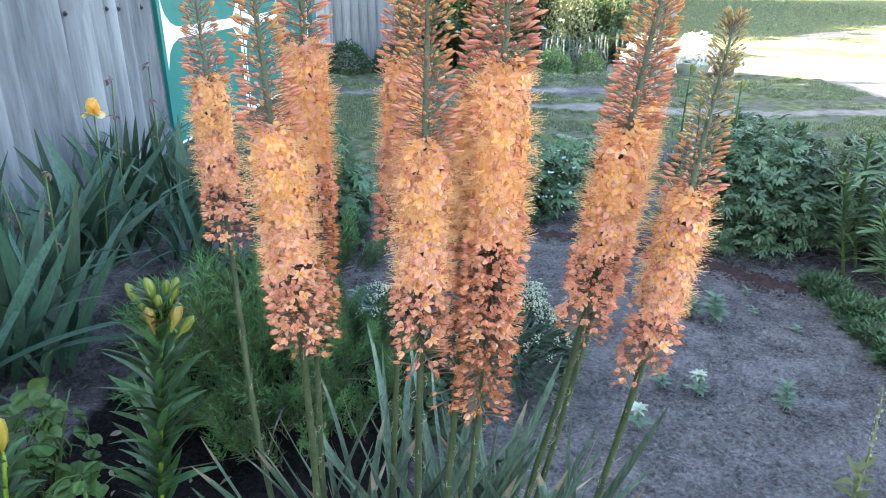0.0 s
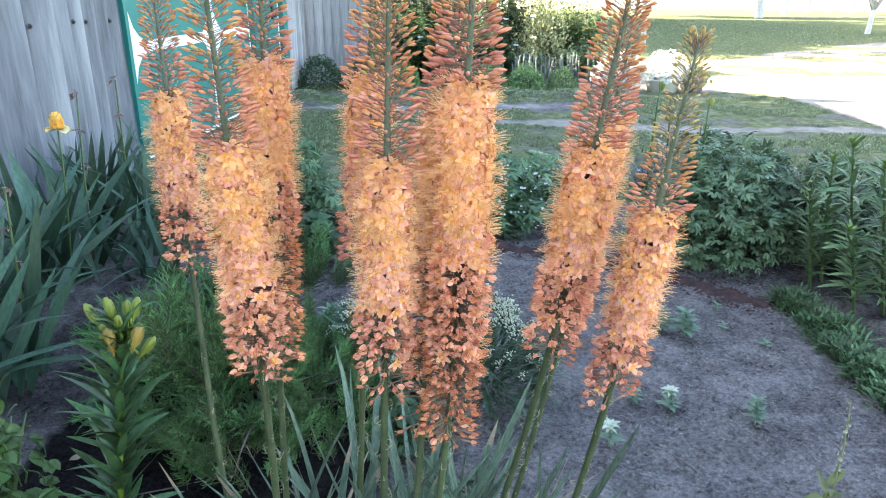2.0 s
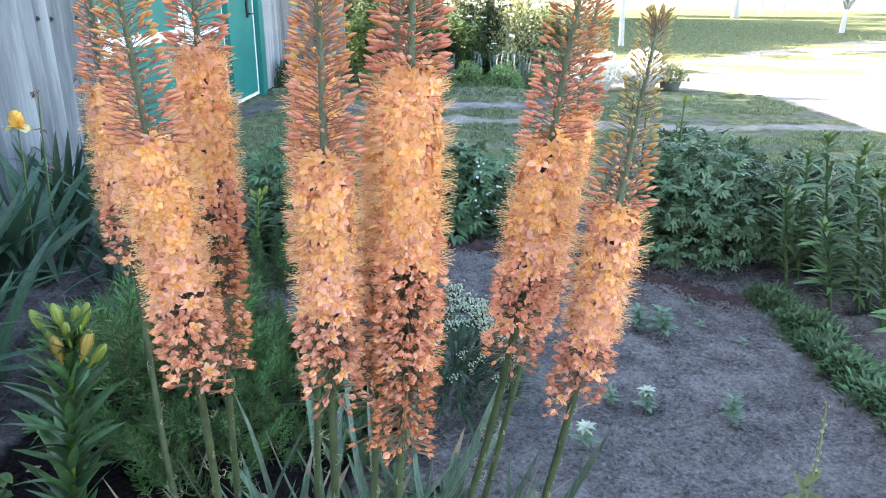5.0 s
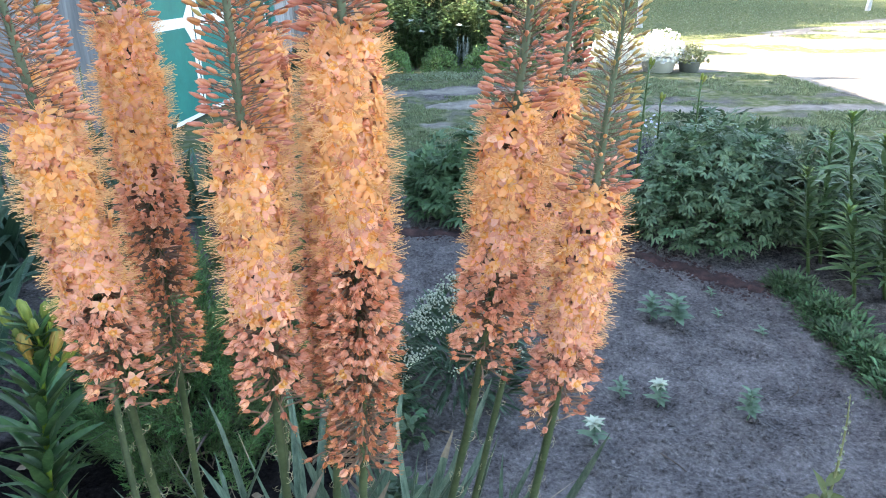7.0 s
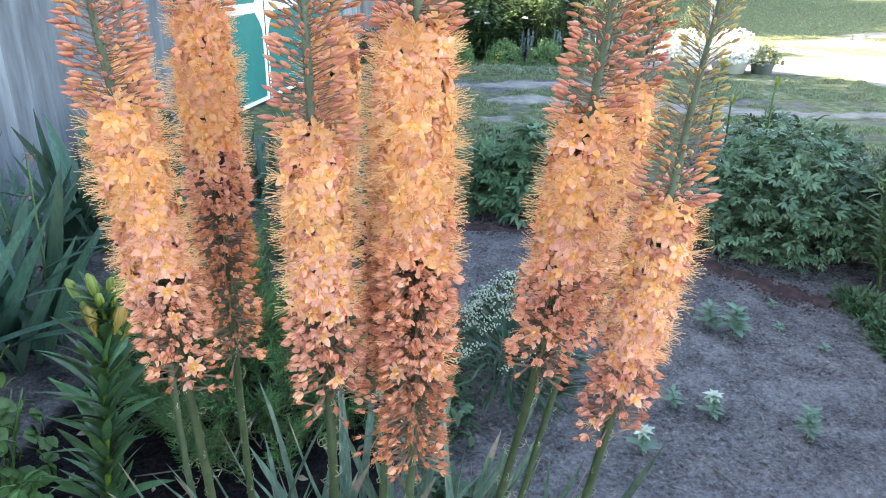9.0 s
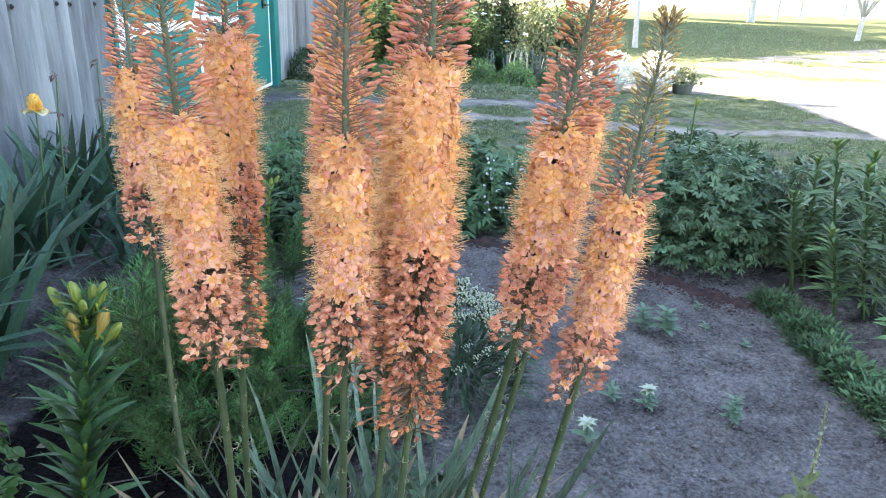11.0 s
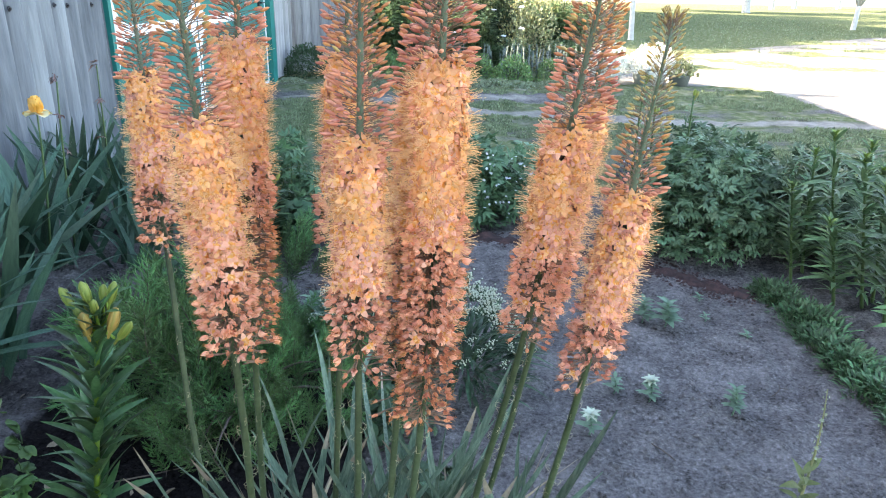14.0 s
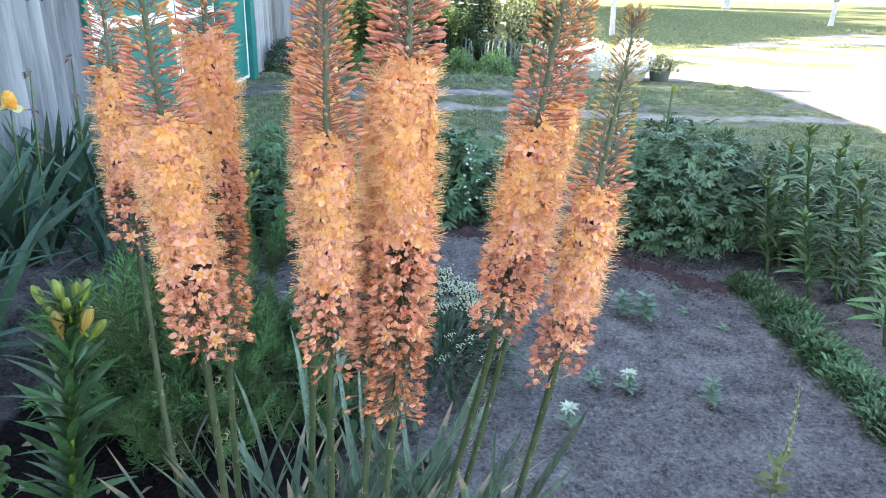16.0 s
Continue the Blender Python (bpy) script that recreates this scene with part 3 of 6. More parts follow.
def foxtail(base, low, top, z_old, z_turn, z_tip, rad, label, old=0.3, thin=1.0, seed=0, bend=0.0, dried=0.25, gold=0.78):
    """One flowering stem: base on the ground, low at z 0.65 and top at z 1.15 lie on its axis;
    flowers from z_old to z_turn, buds from there to z_tip."""
    r = random.Random(seed)
    root = thing("foxtail_lily", label, "flower", Matrix.Translation((base[0], base[1], height(*base[:2]) - 0.01)), "foxtail lilies of the clump")
    inv = root.matrix_basis.inverted()
    A, B, C = Vector((*top, 1.15)), Vector((*low, 0.65)), Vector((base[0], base[1], 0.0))
    dirn = (A - B) / 0.5
    def axis(z):
        if z >= 0.65:
            s = (z - 0.65) / 0.5
            return B + dirn * (z - 0.65) + Vector((bend, 0, 0)) * 4 * s * (1 - s) * (1 if s < 1 else 0.3)
        s = z / 0.65
        straight = B + dirn * (z - 0.65)
        return straight.lerp(Vector((C.x, C.y, z)), (1 - s) ** 2 * (1 + s) / 1.0)
    b = Build()
    zs = [z_tip * i / 40 for i in range(41)]
    b.tube([axis(z) for z in zs], [max(0.0011, 0.0060 * (1 - 0.42 * z / z_turn) if z < z_turn else 0.0035 * (1 - 0.75 * (z - z_turn) / (z_tip - z_turn))) for z in zs], 9)
    b.m = [1 if len(f) == 4 and b.v[f[0]][2] > z_turn - 0.02 else 0 for f in b.f]
    part("stem", b.mesh("stem", [M_STEM, M_STEM_TOP]), root, m=inv)
    golden = 2.39996
    joined = {}
    # flowers
    span = z_turn - z_old
    n = int(span / 0.00061 * thin)
    for i in range(n):
        s = (i + 0.5) / n                       # 0 at the oldest, 1 at the newest
        z = z_old - 0.02 + (span + 0.02) * s
        a = i * golden + r.uniform(-0.35, 0.35)
        if dried < 0.5 and (s < 0.08 and r.random() < 0.68 or s < 0.25 and r.random() < 0.38):
            continue
        if s < old * 0.9 and r.random() < 0.30 * (1 - s / old):
            continue
        age = 3 if s < old * dried else 2 if s < old else 1 if s < 0.68 else 0
        if r.random() < 0.18:
            age = min(3, max(0, age + r.choice((-1, 1))))
        rise = (0.55 if s > 0.9 else 0.12 if s > old else 0.0) + r.uniform(-0.3, 0.28)
        d = Vector((math.cos(a), math.sin(a), rise)).normalized()
        c = axis(z)
        reach = rad * 1.06 * (0.70 if age < 2 else 0.78) * r.uniform(0.86, 1.08) * (1 - 0.25 * max(0, s - 0.92) / 0.08)
        sc = r.uniform(0.88, 1.14) * rad / 0.031
        m = Matrix.Translation(c + d * reach) @ aim(d, r.uniform(0, 6.28)) @ Matrix.Scale(sc, 4)
        v = r.randrange(4)
        if d.y > -0.2:
            into_joined(joined, age, *FLOWER_B[age][v], inv @ m)
        else:
            part("flower", FLOWERS[age][v], root, m=inv @ m)
    # inner flowers that fill the spike
    for i in range(int(n * 0.95)):
        s = 0.16 + 0.82 * (i + 0.5) / (n * 0.95)
        if s > 0.97:
            continue
        age = 2 if s < old or i % 5 < 3 else 1
        a = i * golden + 1.0 + r.uniform(-0.4, 0.4)
        d = Vector((math.cos(a), math.sin(a), r.uniform(-0.3, 0.4))).normalized()
        sc = rad / 0.031 * r.uniform(0.85, 1.1)
        m = Matrix.Translation(axis(z_old + span * s) + d * rad * r.uniform(0.50, 0.66)) @ aim(d, r.uniform(0, 6.28)) @ Matrix.Scale(sc, 4)
        if s > old or r.random() < 0.12 + 0.45 * s / old:
            into_joined(joined, age, *FLOWER_B[age][r.randrange(4)], inv @ m)
    # the crowded withering flowers low on the spike
    for i in range(int(n * old * 0.26)):
        s = 0.05 + old * 0.95 * r.random()
        age = 3 if s < old * dried or r.random() < 0.3 else 2
        a = r.uniform(0, 6.28)
        d = Vector((math.cos(a), math.sin(a), r.uniform(-0.35, 0.3))).normalized()
        m = Matrix.Translation(axis(z_old + span * s) + d * rad * r.uniform(0.55, 0.95)) @ aim(d, r.uniform(0, 6.28)) @ Matrix.Scale(rad / 0.031 * r.uniform(0.8, 1.05), 4)
        into_joined(joined, age, *FLOWER_B[age][r.randrange(4)], inv @ m)
    # buds
    span = z_tip - z_turn
    n = int(span / 0.00060)
    for i in range(n):
        s = (i + 0.5) / n
        z = z_turn + span * s ** 1.12
        a = i * golden + r.uniform(-0.2, 0.2)
        kind = 0 if s < 0.32 * gold / 0.78 else 1 if s < gold else 2
        if r.random() < 0.1:
            kind = min(2, kind + 1)
        rise = 0.20 + 0.55 * s + r.uniform(-0.26, 0.26)
        d = Vector((math.cos(a), math.sin(a), rise)).normalized()
        sc = (1.0 - 0.45 * s) * r.uniform(0.9, 1.12) * rad / 0.031
        c = axis(z)
        m = Matrix.Translation(c + d * 0.0225 * sc * r.uniform(0.86, 1.08)) @ aim(d, r.uniform(0, 6.28)) @ Matrix.Scale(sc, 4)
        v = r.randrange(3)
        if d.y > -0.05:
            into_joined(joined, 10 + kind, *BUD_B[kind][v], inv @ m)
        else:
            part("bud", BUDS[kind][v], root, m=inv @ m)
    if gold < 0.5:
        for i in range(44):
            d = Vector((r.uniform(-0.8, 0.8), r.uniform(-0.8, 0.8), 1.0)).normalized()
            m = Matrix.Translation(axis(z_tip - 0.012 + 0.012 * r.random()) + d * 0.012) @ aim(d) @ Matrix.Scale(0.55, 4)
            into_joined(joined, 12, *BUD_B[2][i % 3], inv @ m)
    for key, (jb, jm) in joined.items():
        name = "bloom_mass" if key < 10 else "bud_mass"
        part(name, jb.mesh(name, jm), root, kind="stuff")
    # withered threads left on the bare stem below the flowers
    for i in range(24):
        z = z_old - 0.42 + 0.42 * (i + 0.5) / 24
        if z < 0.12:
            continue
        a = i * golden + r.uniform(-0.4, 0.4)
        m = Matrix.Translation(axis(z) + Vector((math.cos(a), math.sin(a), 0)) * 0.0040) @ Matrix.Rotation(a, 4, "Z") @ Matrix.Rotation(r.uniform(-0.6, 0.9), 4, "Y") @ Matrix.Scale(r.uniform(0.5, 1.1), 4)
        part("dry_bract", BRACT, root, m=inv @ m)
    return root

PEACH = "tall foxtail lily, apricot flowers opening below coral buds"
foxtail((-0.17, 0.86), (-0.165, 0.720), (-0.157, 0.633), 0.885, 1.130, 1.36, 0.0310, PEACH, 0.46, 1.0, 1, 0.004)
foxtail((-0.20, 0.98), (-0.186, 0.873), (-0.156, 0.804), 0.820, 1.188, 1.38, 0.0330, "tall foxtail lily, faded lower flowers, few buds remaining", 0.62, 1.0, 2, dried=0.8)
foxtail((-0.06, 0.84), (-0.034, 0.706), (-0.015, 0.618), 0.885, 1.118, 1.37, 0.0310, PEACH, 0.42, 0.9, 3)
foxtail((-0.10, 0.95), (-0.073, 0.870), (-0.045, 0.850), 0.930, 1.165, 1.37, 0.0330, PEACH, 0.40, 0.8, 4)
foxtail((0.01, 0.86), (0.033, 0.726), (0.054, 0.643), 0.797, 1.187, 1.40, 0.0335, "tallest foxtail lily, apricot above and rusty faded flowers below", 0.58, 1.0, 25, 0.006, dried=0.55)
foxtail((-0.01, 0.92), (0.006, 0.735), (0.040, 0.705), 0.800, 1.150, 1.36, 0.0320, "foxtail lily with rusty red faded flowers", 0.66, 0.8, 6, dried=0.2)
foxtail((0.08, 0.93), (0.126, 0.767), (0.177, 0.647), 0.885, 1.127, 1.36, 0.0310, PEACH, 0.50, 0.95, 7, 0.008)
foxtail((0.12, 0.97), (0.191, 0.917), (0.260, 0.885), 0.800, 1.110, 1.33, 0.0320, PEACH, 0.40, 0.9, 8, 0.006)
foxtail((0.17, 0.95), (0.209, 0.737), (0.230, 0.600), 0.848, 1.073, 1.232, 0.0290, "foxtail lily leaning outward, olive buds at its thin tip", 0.42, 0.95, 9, 0.006, gold=0.42)
foxtail((-0.24, 0.95), (-0.312, 0.960), (-0.345, 1.040), 0.890, 1.118, 1.36, 0.0340, "slender foxtail lily with thinning flowers below", 0.40, 0.85, 10)
# ---- leaf kinds ----
G_IRIS = leafmat("iris_leaf", (0.028, 0.070, 0.042), (0.068, 0.132, 0.080), 0.55, 0.34, stretch=(9, 0.5, 9))
G_LILY = leafmat("lily_leaf", (0.024, 0.064, 0.024), (0.100, 0.185, 0.070), 0.4, 0.35)
G_LILY2 = leafmat("grey_lily_leaf", (0.055, 0.115, 0.045), (0.185, 0.275, 0.130), 0.35, 0.4)
G_PEONY = leafmat("peony_leaf", (0.034, 0.090, 0.040), (0.205, 0.300, 0.160), 0.5, 0.4)
G_STRAP = leafmat("strap_leaf", (0.042, 0.082, 0.052), (0.165, 0.220, 0.150), 0.35, 0.5, stretch=(12, 0.5, 12))
G_ROSE = leafmat("bush_leaf", (0.034, 0.082, 0.022), (0.108, 0.200, 0.054), 0.35, 0.45)
G_HERB = leafmat("herb_leaf", (0.020, 0.054, 0.024), (0.070, 0.128, 0.058), 0.4, 0.5)
G_FEATH = leafmat("juniper_green", (0.026, 0.075, 0.024), (0.175, 0.320, 0.105), 0.45, 0.5, island=0.3)
G_NARROW = leafmat("narrow_bush_leaf", (0.030, 0.078, 0.034), (0.125, 0.205, 0.100), 0.4, 0.45)
G_EDGE = leafmat("edging_leaf", (0.028, 0.072, 0.028), (0.130, 0.215, 0.095), 0.4, 0.5, island=0.4)
G_WEED = leafmat("weed_leaf", (0.11, 0.185, 0.11), (0.19, 0.27, 0.18), 0.2, 0.55)
G_YELLOW = leafmat("yellowing_leaf", (0.085, 0.11, 0.035), (0.185, 0.185, 0.075), 0.2, 0.55)
G_GRASS = leafmat("turf_blades", (0.115, 0.155, 0.072), (0.28, 0.315, 0.175), 0.0, 0.6, island=0.35)
G_DARK = leafmat("shrub_leaf", (0.016, 0.042, 0.018), (0.050, 0.095, 0.040), 0.15, 0.5, island=0.35)
G_BALL = leafmat("clipped_leaf", (0.085, 0.18, 0.06), (0.19, 0.30, 0.11), 0.15, 0.5, island=0.3)
G_PALE = leafmat("pale_shrub_leaf", (0.14, 0.16, 0.06), (0.46, 0.45, 0.24), 0.1, 0.5, island=0.4)
G_SILVER = leafmat("silver_leaf", (0.12, 0.155, 0.135), (0.23, 0.265, 0.245), 0.15, 0.8, island=0.15)
G_STEM = mat("leafy_stem", ((0.045, 0.085, 0.025), (0.085, 0.13, 0.045)), scale=30, rough=0.5, bump=0.1, rnd=0.1)
G_LSTEM = mat("lily_stem", ((0.15, 0.23, 0.02), (0.25, 0.35, 0.05)), scale=30, rough=0.45, bump=0.1, rnd=0.1)
M_DRY = mat("dry_leaf", ((0.17, 0.13, 0.085), (0.36, 0.29, 0.21)), scale=25, rough=0.8, bump=0.3, rnd=0.2)
M_TWIG = mat("twig_bark", ((0.06, 0.045, 0.035), (0.14, 0.11, 0.09)), scale=40, rough=0.9, bump=0.4)
M_LBUD = mat("lily_bud", ((0.13, 0.185, 0.028), (0.25, 0.285, 0.055), (0.36, 0.22, 0.06)), scale=22, rough=0.45, bump=0.1, rnd=0.15, sub=0.2, stretch=(1, 1, 0.25))
M_LBUD_O = mat("orange_lily_bud", ((0.27, 0.25, 0.06), (0.50, 0.22, 0.07)), scale=30, rough=0.45, bump=0.1, rnd=0.1, sub=0.2, stretch=(1.6, 1.6, 0.15))
M_YELLOW = mat("yellow_iris_petal", ((0.86, 0.46, 0.07), (0.95, 0.66, 0.22)), scale=40, rough=0.5, bump=0.2, sub=0.3)
M_CREAM = mat("cream_petal", ((0.80, 0.70, 0.35), (0.90, 0.84, 0.6)), scale=40, rough=0.5, sub=0.3)
M_BLOSSOM = mat("white_blossom", ((0.40, 0.43, 0.42), (0.60, 0.62, 0.62)), scale=60, rough=0.6, bump=0, rnd=0.08, sub=0.2)
M_CREAMY = mat("greenish_white_blossom", ((0.38, 0.43, 0.30), (0.64, 0.67, 0.53)), scale=60, rough=0.6, bump=0, rnd=0.1, sub=0.2)
M_SPENT = mat("spent_flower", ((0.10, 0.05, 0.05), (0.22, 0.14, 0.12)), scale=60, rough=0.9, bump=0.5, rnd=0.2)
M_LILAC = mat("lilac_blossom", ((0.33, 0.33, 0.42), (0.55, 0.55, 0.62)), scale=60, rough=0.6, bump=0, rnd=0.1)

def oriented(p, y, zhint=(0, 0, 1), s=1.0):
    """A pose at p whose y axis runs along y and whose z axis leans to zhint."""
    y = Vector(y).normalized()
    x = y.cross(Vector(zhint))
    x = x.normalized() if x.length > 1e-4 else y.orthogonal().normalized()
    z = x.cross(y)
    m = Matrix((x, y, z)).transposed().to_4x4()
    return Matrix.Translation(p) @ m @ Matrix.Scale(s, 4)

def leaf_into(b, p, y, zhint, length, width, droop=0.3, fold=0.25, mi=0, n=5, shape=(0.25, 0.85, 1.0, 0.62, 0.04), twist=0.0):
    """A pointed leaf from p along y that droops against zhint."""
    y, zh = Vector(y).normalized(), Vector(zhint).normalized()
    pts = [Vector(p) + y * length * i / (n - 1) - zh * droop * length * (i / (n - 1)) ** 2 for i in range(n)]
    ws = [width * np.interp(i / (n - 1), np.linspace(0, 1, len(shape)), shape) for i in range(n)]
    b.blade(pts, ws, y.cross(zh), fold, mi, twist)

BUILD_OF = {}
def kept(b, name, material):
    """The mesh of b, with b remembered for joining."""
    me = b.mesh(name, material)
    BUILD_OF[me.name] = (b, material)
    return me

def leaf_mesh(name, material, length, width, droop=0.3, fold=0.25, n=5, shape=(0.25, 0.85, 1.0, 0.62, 0.04), twist=0.0):
    b = Build()
    leaf_into(b, (0, 0, 0), (0, 1, 0), (0, 0, 1), length, width, droop, fold, 0, n, shape, twist)
    return kept(b, name, material)

def spot(x, y, z=0.0):
    return Matrix.Translation((x, y, height(x, y) + z))

# ---- strap leaves of the foxtail clump ----
def strap_mesh(length, width, droop, twist, fold, kink, dry):
    """A long strap, here and there bent over, its tip dried buff."""
    b = Build()
    pts = []
    for i in range(13):
        s = i / 12
        k = max(0.0, s - kink) if kink else 0.0
        pts.append(Vector((0.02 * math.sin(s * 5 + length * 40), length * (s - k * 0.45), -droop * length * s * s - k * length * 1.1)))
    ws = [width * np.interp(i / 12, (0, 0.15, 0.7, 0.93, 1), (0.7, 1, 0.9, 0.5, 0.05)) for i in range(13)]
    b.blade(pts, ws, (1, 0, 0), fold, 0, twist)
    for k in range(dry * 2):
        b.m[-1 - k] = 1
    return kept(b, "strap_leaf", [G_STRAP, M_DRY])
STRAPS = [strap_mesh(*v) for v in ((0.70, 0.0105, 0.18, 0.4, 0.45, 0, 0), (0.76, 0.0085, 0.26, -0.6, 0.55, 0, 0), (0.70, 0.0115, 0.10, 0.9, 0.35, 0.74, 1), (0.60, 0.0095, 0.08, -0.4, 0.6, 0, 0), (0.78, 0.0075, 0.30, 0.7, 0.6, 0.75, 1), (0.62, 0.0120, 0.12, 1.2, 0.3, 0, 1), (0.64, 0.0085, 0.2, 0.3, 0.5, 0.8, 1))]
STRAP_DRY = leaf_mesh("dry_strap_leaf", M_DRY, 0.5, 0.011, 0.9, 0.7, 10, (0.75, 1, 1, 0.8, 1, 0.5, 0.04), 2.2)
clump = thing("foxtail_leaf_clump", "grey-green strap leaves at the foot of the foxtail lilies", "leaves", spot(-0.02, 0.92))
r = random.Random(21)
for i in range(124):
    a = r.uniform(0, 2 * math.pi)
    q = Vector((r.gauss(-0.02, 0.13), r.gauss(0, 0.04), 0.0))
    el = r.uniform(1.22, 1.48) if abs(math.cos(a)) > 0.3 or math.sin(a) < -0.5 else r.uniform(1.08, 1.42)
    d = Vector((math.cos(a) * math.cos(el), math.sin(a) * math.cos(el) * 0.8, math.sin(el)))
    outward = Vector((math.cos(a), math.sin(a), 0))
    m = oriented(q, d, Vector((0, 0, 1)) + outward * -0.2, r.uniform(0.74, 1.02))
    if i % 16 == 4:
        part("dry_leaf", STRAP_DRY, clump, "withered buff leaf", m)
    else:
        part("leaf", STRAPS[(0, 3, 5)[r.randrange(3)] if abs(math.cos(a)) > 0.35 or math.sin(a) < -0.3 else r.randrange(7)], clump, m=m)

# ---- irises along the wall ----
SWORDS = [leaf_mesh("iris_leaf", G_IRIS, 0.60, w, d, 0.18, 9, (0.85, 1, 1, 0.98, 0.85, 0.55, 0.03), tw) for d, tw, w in ((0.16, 0.3, 0.024), (0.32, -0.4, 0.022), (0.06, 0.2, 0.026), (0.55, 0.5, 0.020))]
SWORD_BENT = leaf_mesh("iris_leaf", G_IRIS, 0.64, 0.0165, 0.85, 0.12, 12, (0.85, 1, 1, 0.98, 0.85, 0.55, 0.03), 0.3)
def iris(x, y, n, tall, seed, label, spread=0.20):
    r = random.Random(seed)
    root = thing("iris", label, "iris", spot(x, y), "irises by the wall")
    for i in range(int(n * 1.7)):
        a = r.uniform(0, 2 * math.pi)
        q = Vector((r.gauss(0, spread * 0.42), r.gauss(0, spread * 0.42), 0))
        el = r.uniform(0.85, 1.48)
        d = Vector((math.cos(a) * math.cos(el), math.sin(a) * math.cos(el), math.sin(el)))
        bent = r.random() < 0.36
        me = SWORD_BENT if bent else SWORDS[r.randrange(4)]
        part("leaf", me, root, m=oriented(q, d, Vector((r.uniform(-0.7, 0.7), -1.0, 0.25)) if not bent else (0, 0, 1), tall * r.uniform(0.7, 1.05)))
    return root
def ruffled_flower(b, p, size, mi, mi2, r):
    for k in range(22):
        a = k * 2.4 + r.uniform(-0.3, 0.3)
        rad = Vector((math.cos(a), math.sin(a), 0))
        up = k < 16
        leaf_into(b, p, rad * (0.35 + 0.04 * k if up else 1) + Vector((0, 0, 0.9 if up else 0.25)), Vector((0, 0, 1)) - rad * 0.6 if up else Vector((0, 0, 1)), size * r.uniform(0.8, 1.1), size * 0.5, -0.45 if up else 0.35, 0.5, mi if up or k % 2 else mi2, 6, (0.3, 0.9, 1.1, 0.95, 0.5))
def stalk(root, q, h, r, flower=False, spent=3, lean=(0, 0)):
    b = Build()
    top = Vector((q[0] + lean[0], q[1] + lean[1], h))
    pts = curve((q[0], q[1], 0), top, (r.uniform(-0.02, 0.02), r.uniform(-0.02, 0.02), 0), 6)
    b.tube(pts, [0.006, 0.0055, 0.005, 0.0045, 0.004, 0.0035], 6)
    st = part("flower_stalk", b.mesh("flower_stalk", G_STEM), root)
    if flower:
        f = Build()
        ruffled_flower(f, top - Vector((0, 0, 0.015)), 0.055, 0, 1, r)
        part("flower", f.mesh("iris_flower", [M_YELLOW, M_CREAM]), root, "ruffled yellow-orange bloom")
    for k in range(spent):
        f = Build()
        p = pts[-1 - (k % 4)] + Vector((r.uniform(-0.02, 0.02), r.uniform(-0.02, 0.02), r.uniform(-0.01, 0.02)))
        for _ in range(5):
            leaf_into(f, p, Vector((r.uniform(-1, 1), r.uniform(-1, 1), r.uniform(-0.6, 1))), Vector((r.random(), r.random(), 1)), r.uniform(0.018, 0.035), 0.006, 0.6, 0.6, 0, 4)
        part("spent_bloom", f.mesh("spent_bloom", M_SPENT), root, "shrivelled brown bloom")
rr = random.Random(5)
IR = "clump of blue-green sword-leaved iris by the shed wall"
i1 = iris(-1.60, 3.05, 24, 1.0, 31, "clump of sword-leaved iris with one yellow bloom", 0.24)
stalk(i1, (0.02, -0.02), 0.70, rr, True, 0, (0.08, -0.03))
stalk(i1, (0.08, 0.1), 0.80, rr, False, 5, (0.05, 0.0))
i2 = iris(-1.42, 3.55, 24, 1.05, 32, "clump of iris with dark spent blooms", 0.24)
stalk(i2, (-0.06, 0.0), 0.86, rr, False, 6, (0.02, 0.0))
iris(-1.70, 2.50, 20, 0.95, 33, IR)
i4 = iris(-1.45, 2.12, 30, 1.0, 34, IR + ", pale spent flowers", 0.28)
stalk(i4, (0.10, 0.12), 0.66, rr, False, 4, (0.03, 0))
stalk(i4, (0.0, 0.16), 0.62, rr, False, 4, (-0.05, 0))
iris(-1.55, 1.85, 16, 0.9, 35, IR)
iris(-1.22, 3.10, 14, 0.72, 36, IR, 0.16)
iris(-1.12, 3.75, 16, 0.8, 37, IR, 0.18)
iris(-1.85, 4.1, 20, 0.95, 38, IR)

# ---- lily in bud ----
LILY_LEAF = [leaf_mesh("lily_leaf", G_LILY, L, w, d, 0.35, 7, (0.5, 0.9, 1, 0.9, 0.6, 0.03), tw) for d, L, w, tw in ((0.0, 0.100, 0.0095, 0.4), (0.16, 0.115, 0.0088, -0.5), (0.36, 0.106, 0.0100, 0.3))]
LILY_LEAF2 = [leaf_mesh("lily_leaf", G_LILY2, L, 0.0085, d, 0.3, 6, (0.5, 0.9, 1, 0.9, 0.6, 0.03), tw) for d, L, tw in ((0.0, 0.075, 0.5), (0.22, 0.095, -0.6), (0.42, 0.088, 0.3))]
def lily_bud_mesh(material, L, w):
    b = Build()
    b.tube([(0, 0, -0.012), (0, 0, 0), (0, 0, L * 0.2), (0, 0, L * 0.5), (0, 0, L * 0.8), (0, 0, L * 0.96), (0, 0, L)], [0.0025, 0.003, w * 0.8, w, w * 0.85, w * 0.42, w * 0.1], 9)
    for k in range(3):
        a = k * 2.094
        e = Vector((math.cos(a), math.sin(a), 0))
        b.tube([e * 0.0028, e * w * 0.86 + Vector((0, 0, L * 0.2)), e * w * 1.02 + Vector((0, 0, L * 0.5)), e * w * 0.88 + Vector((0, 0, L * 0.8)), Vector((0, 0, L * 0.98))], [0.001, w * 0.2, w * 0.22, w * 0.2, 0.001], 5)
    return b.mesh("bud", material)
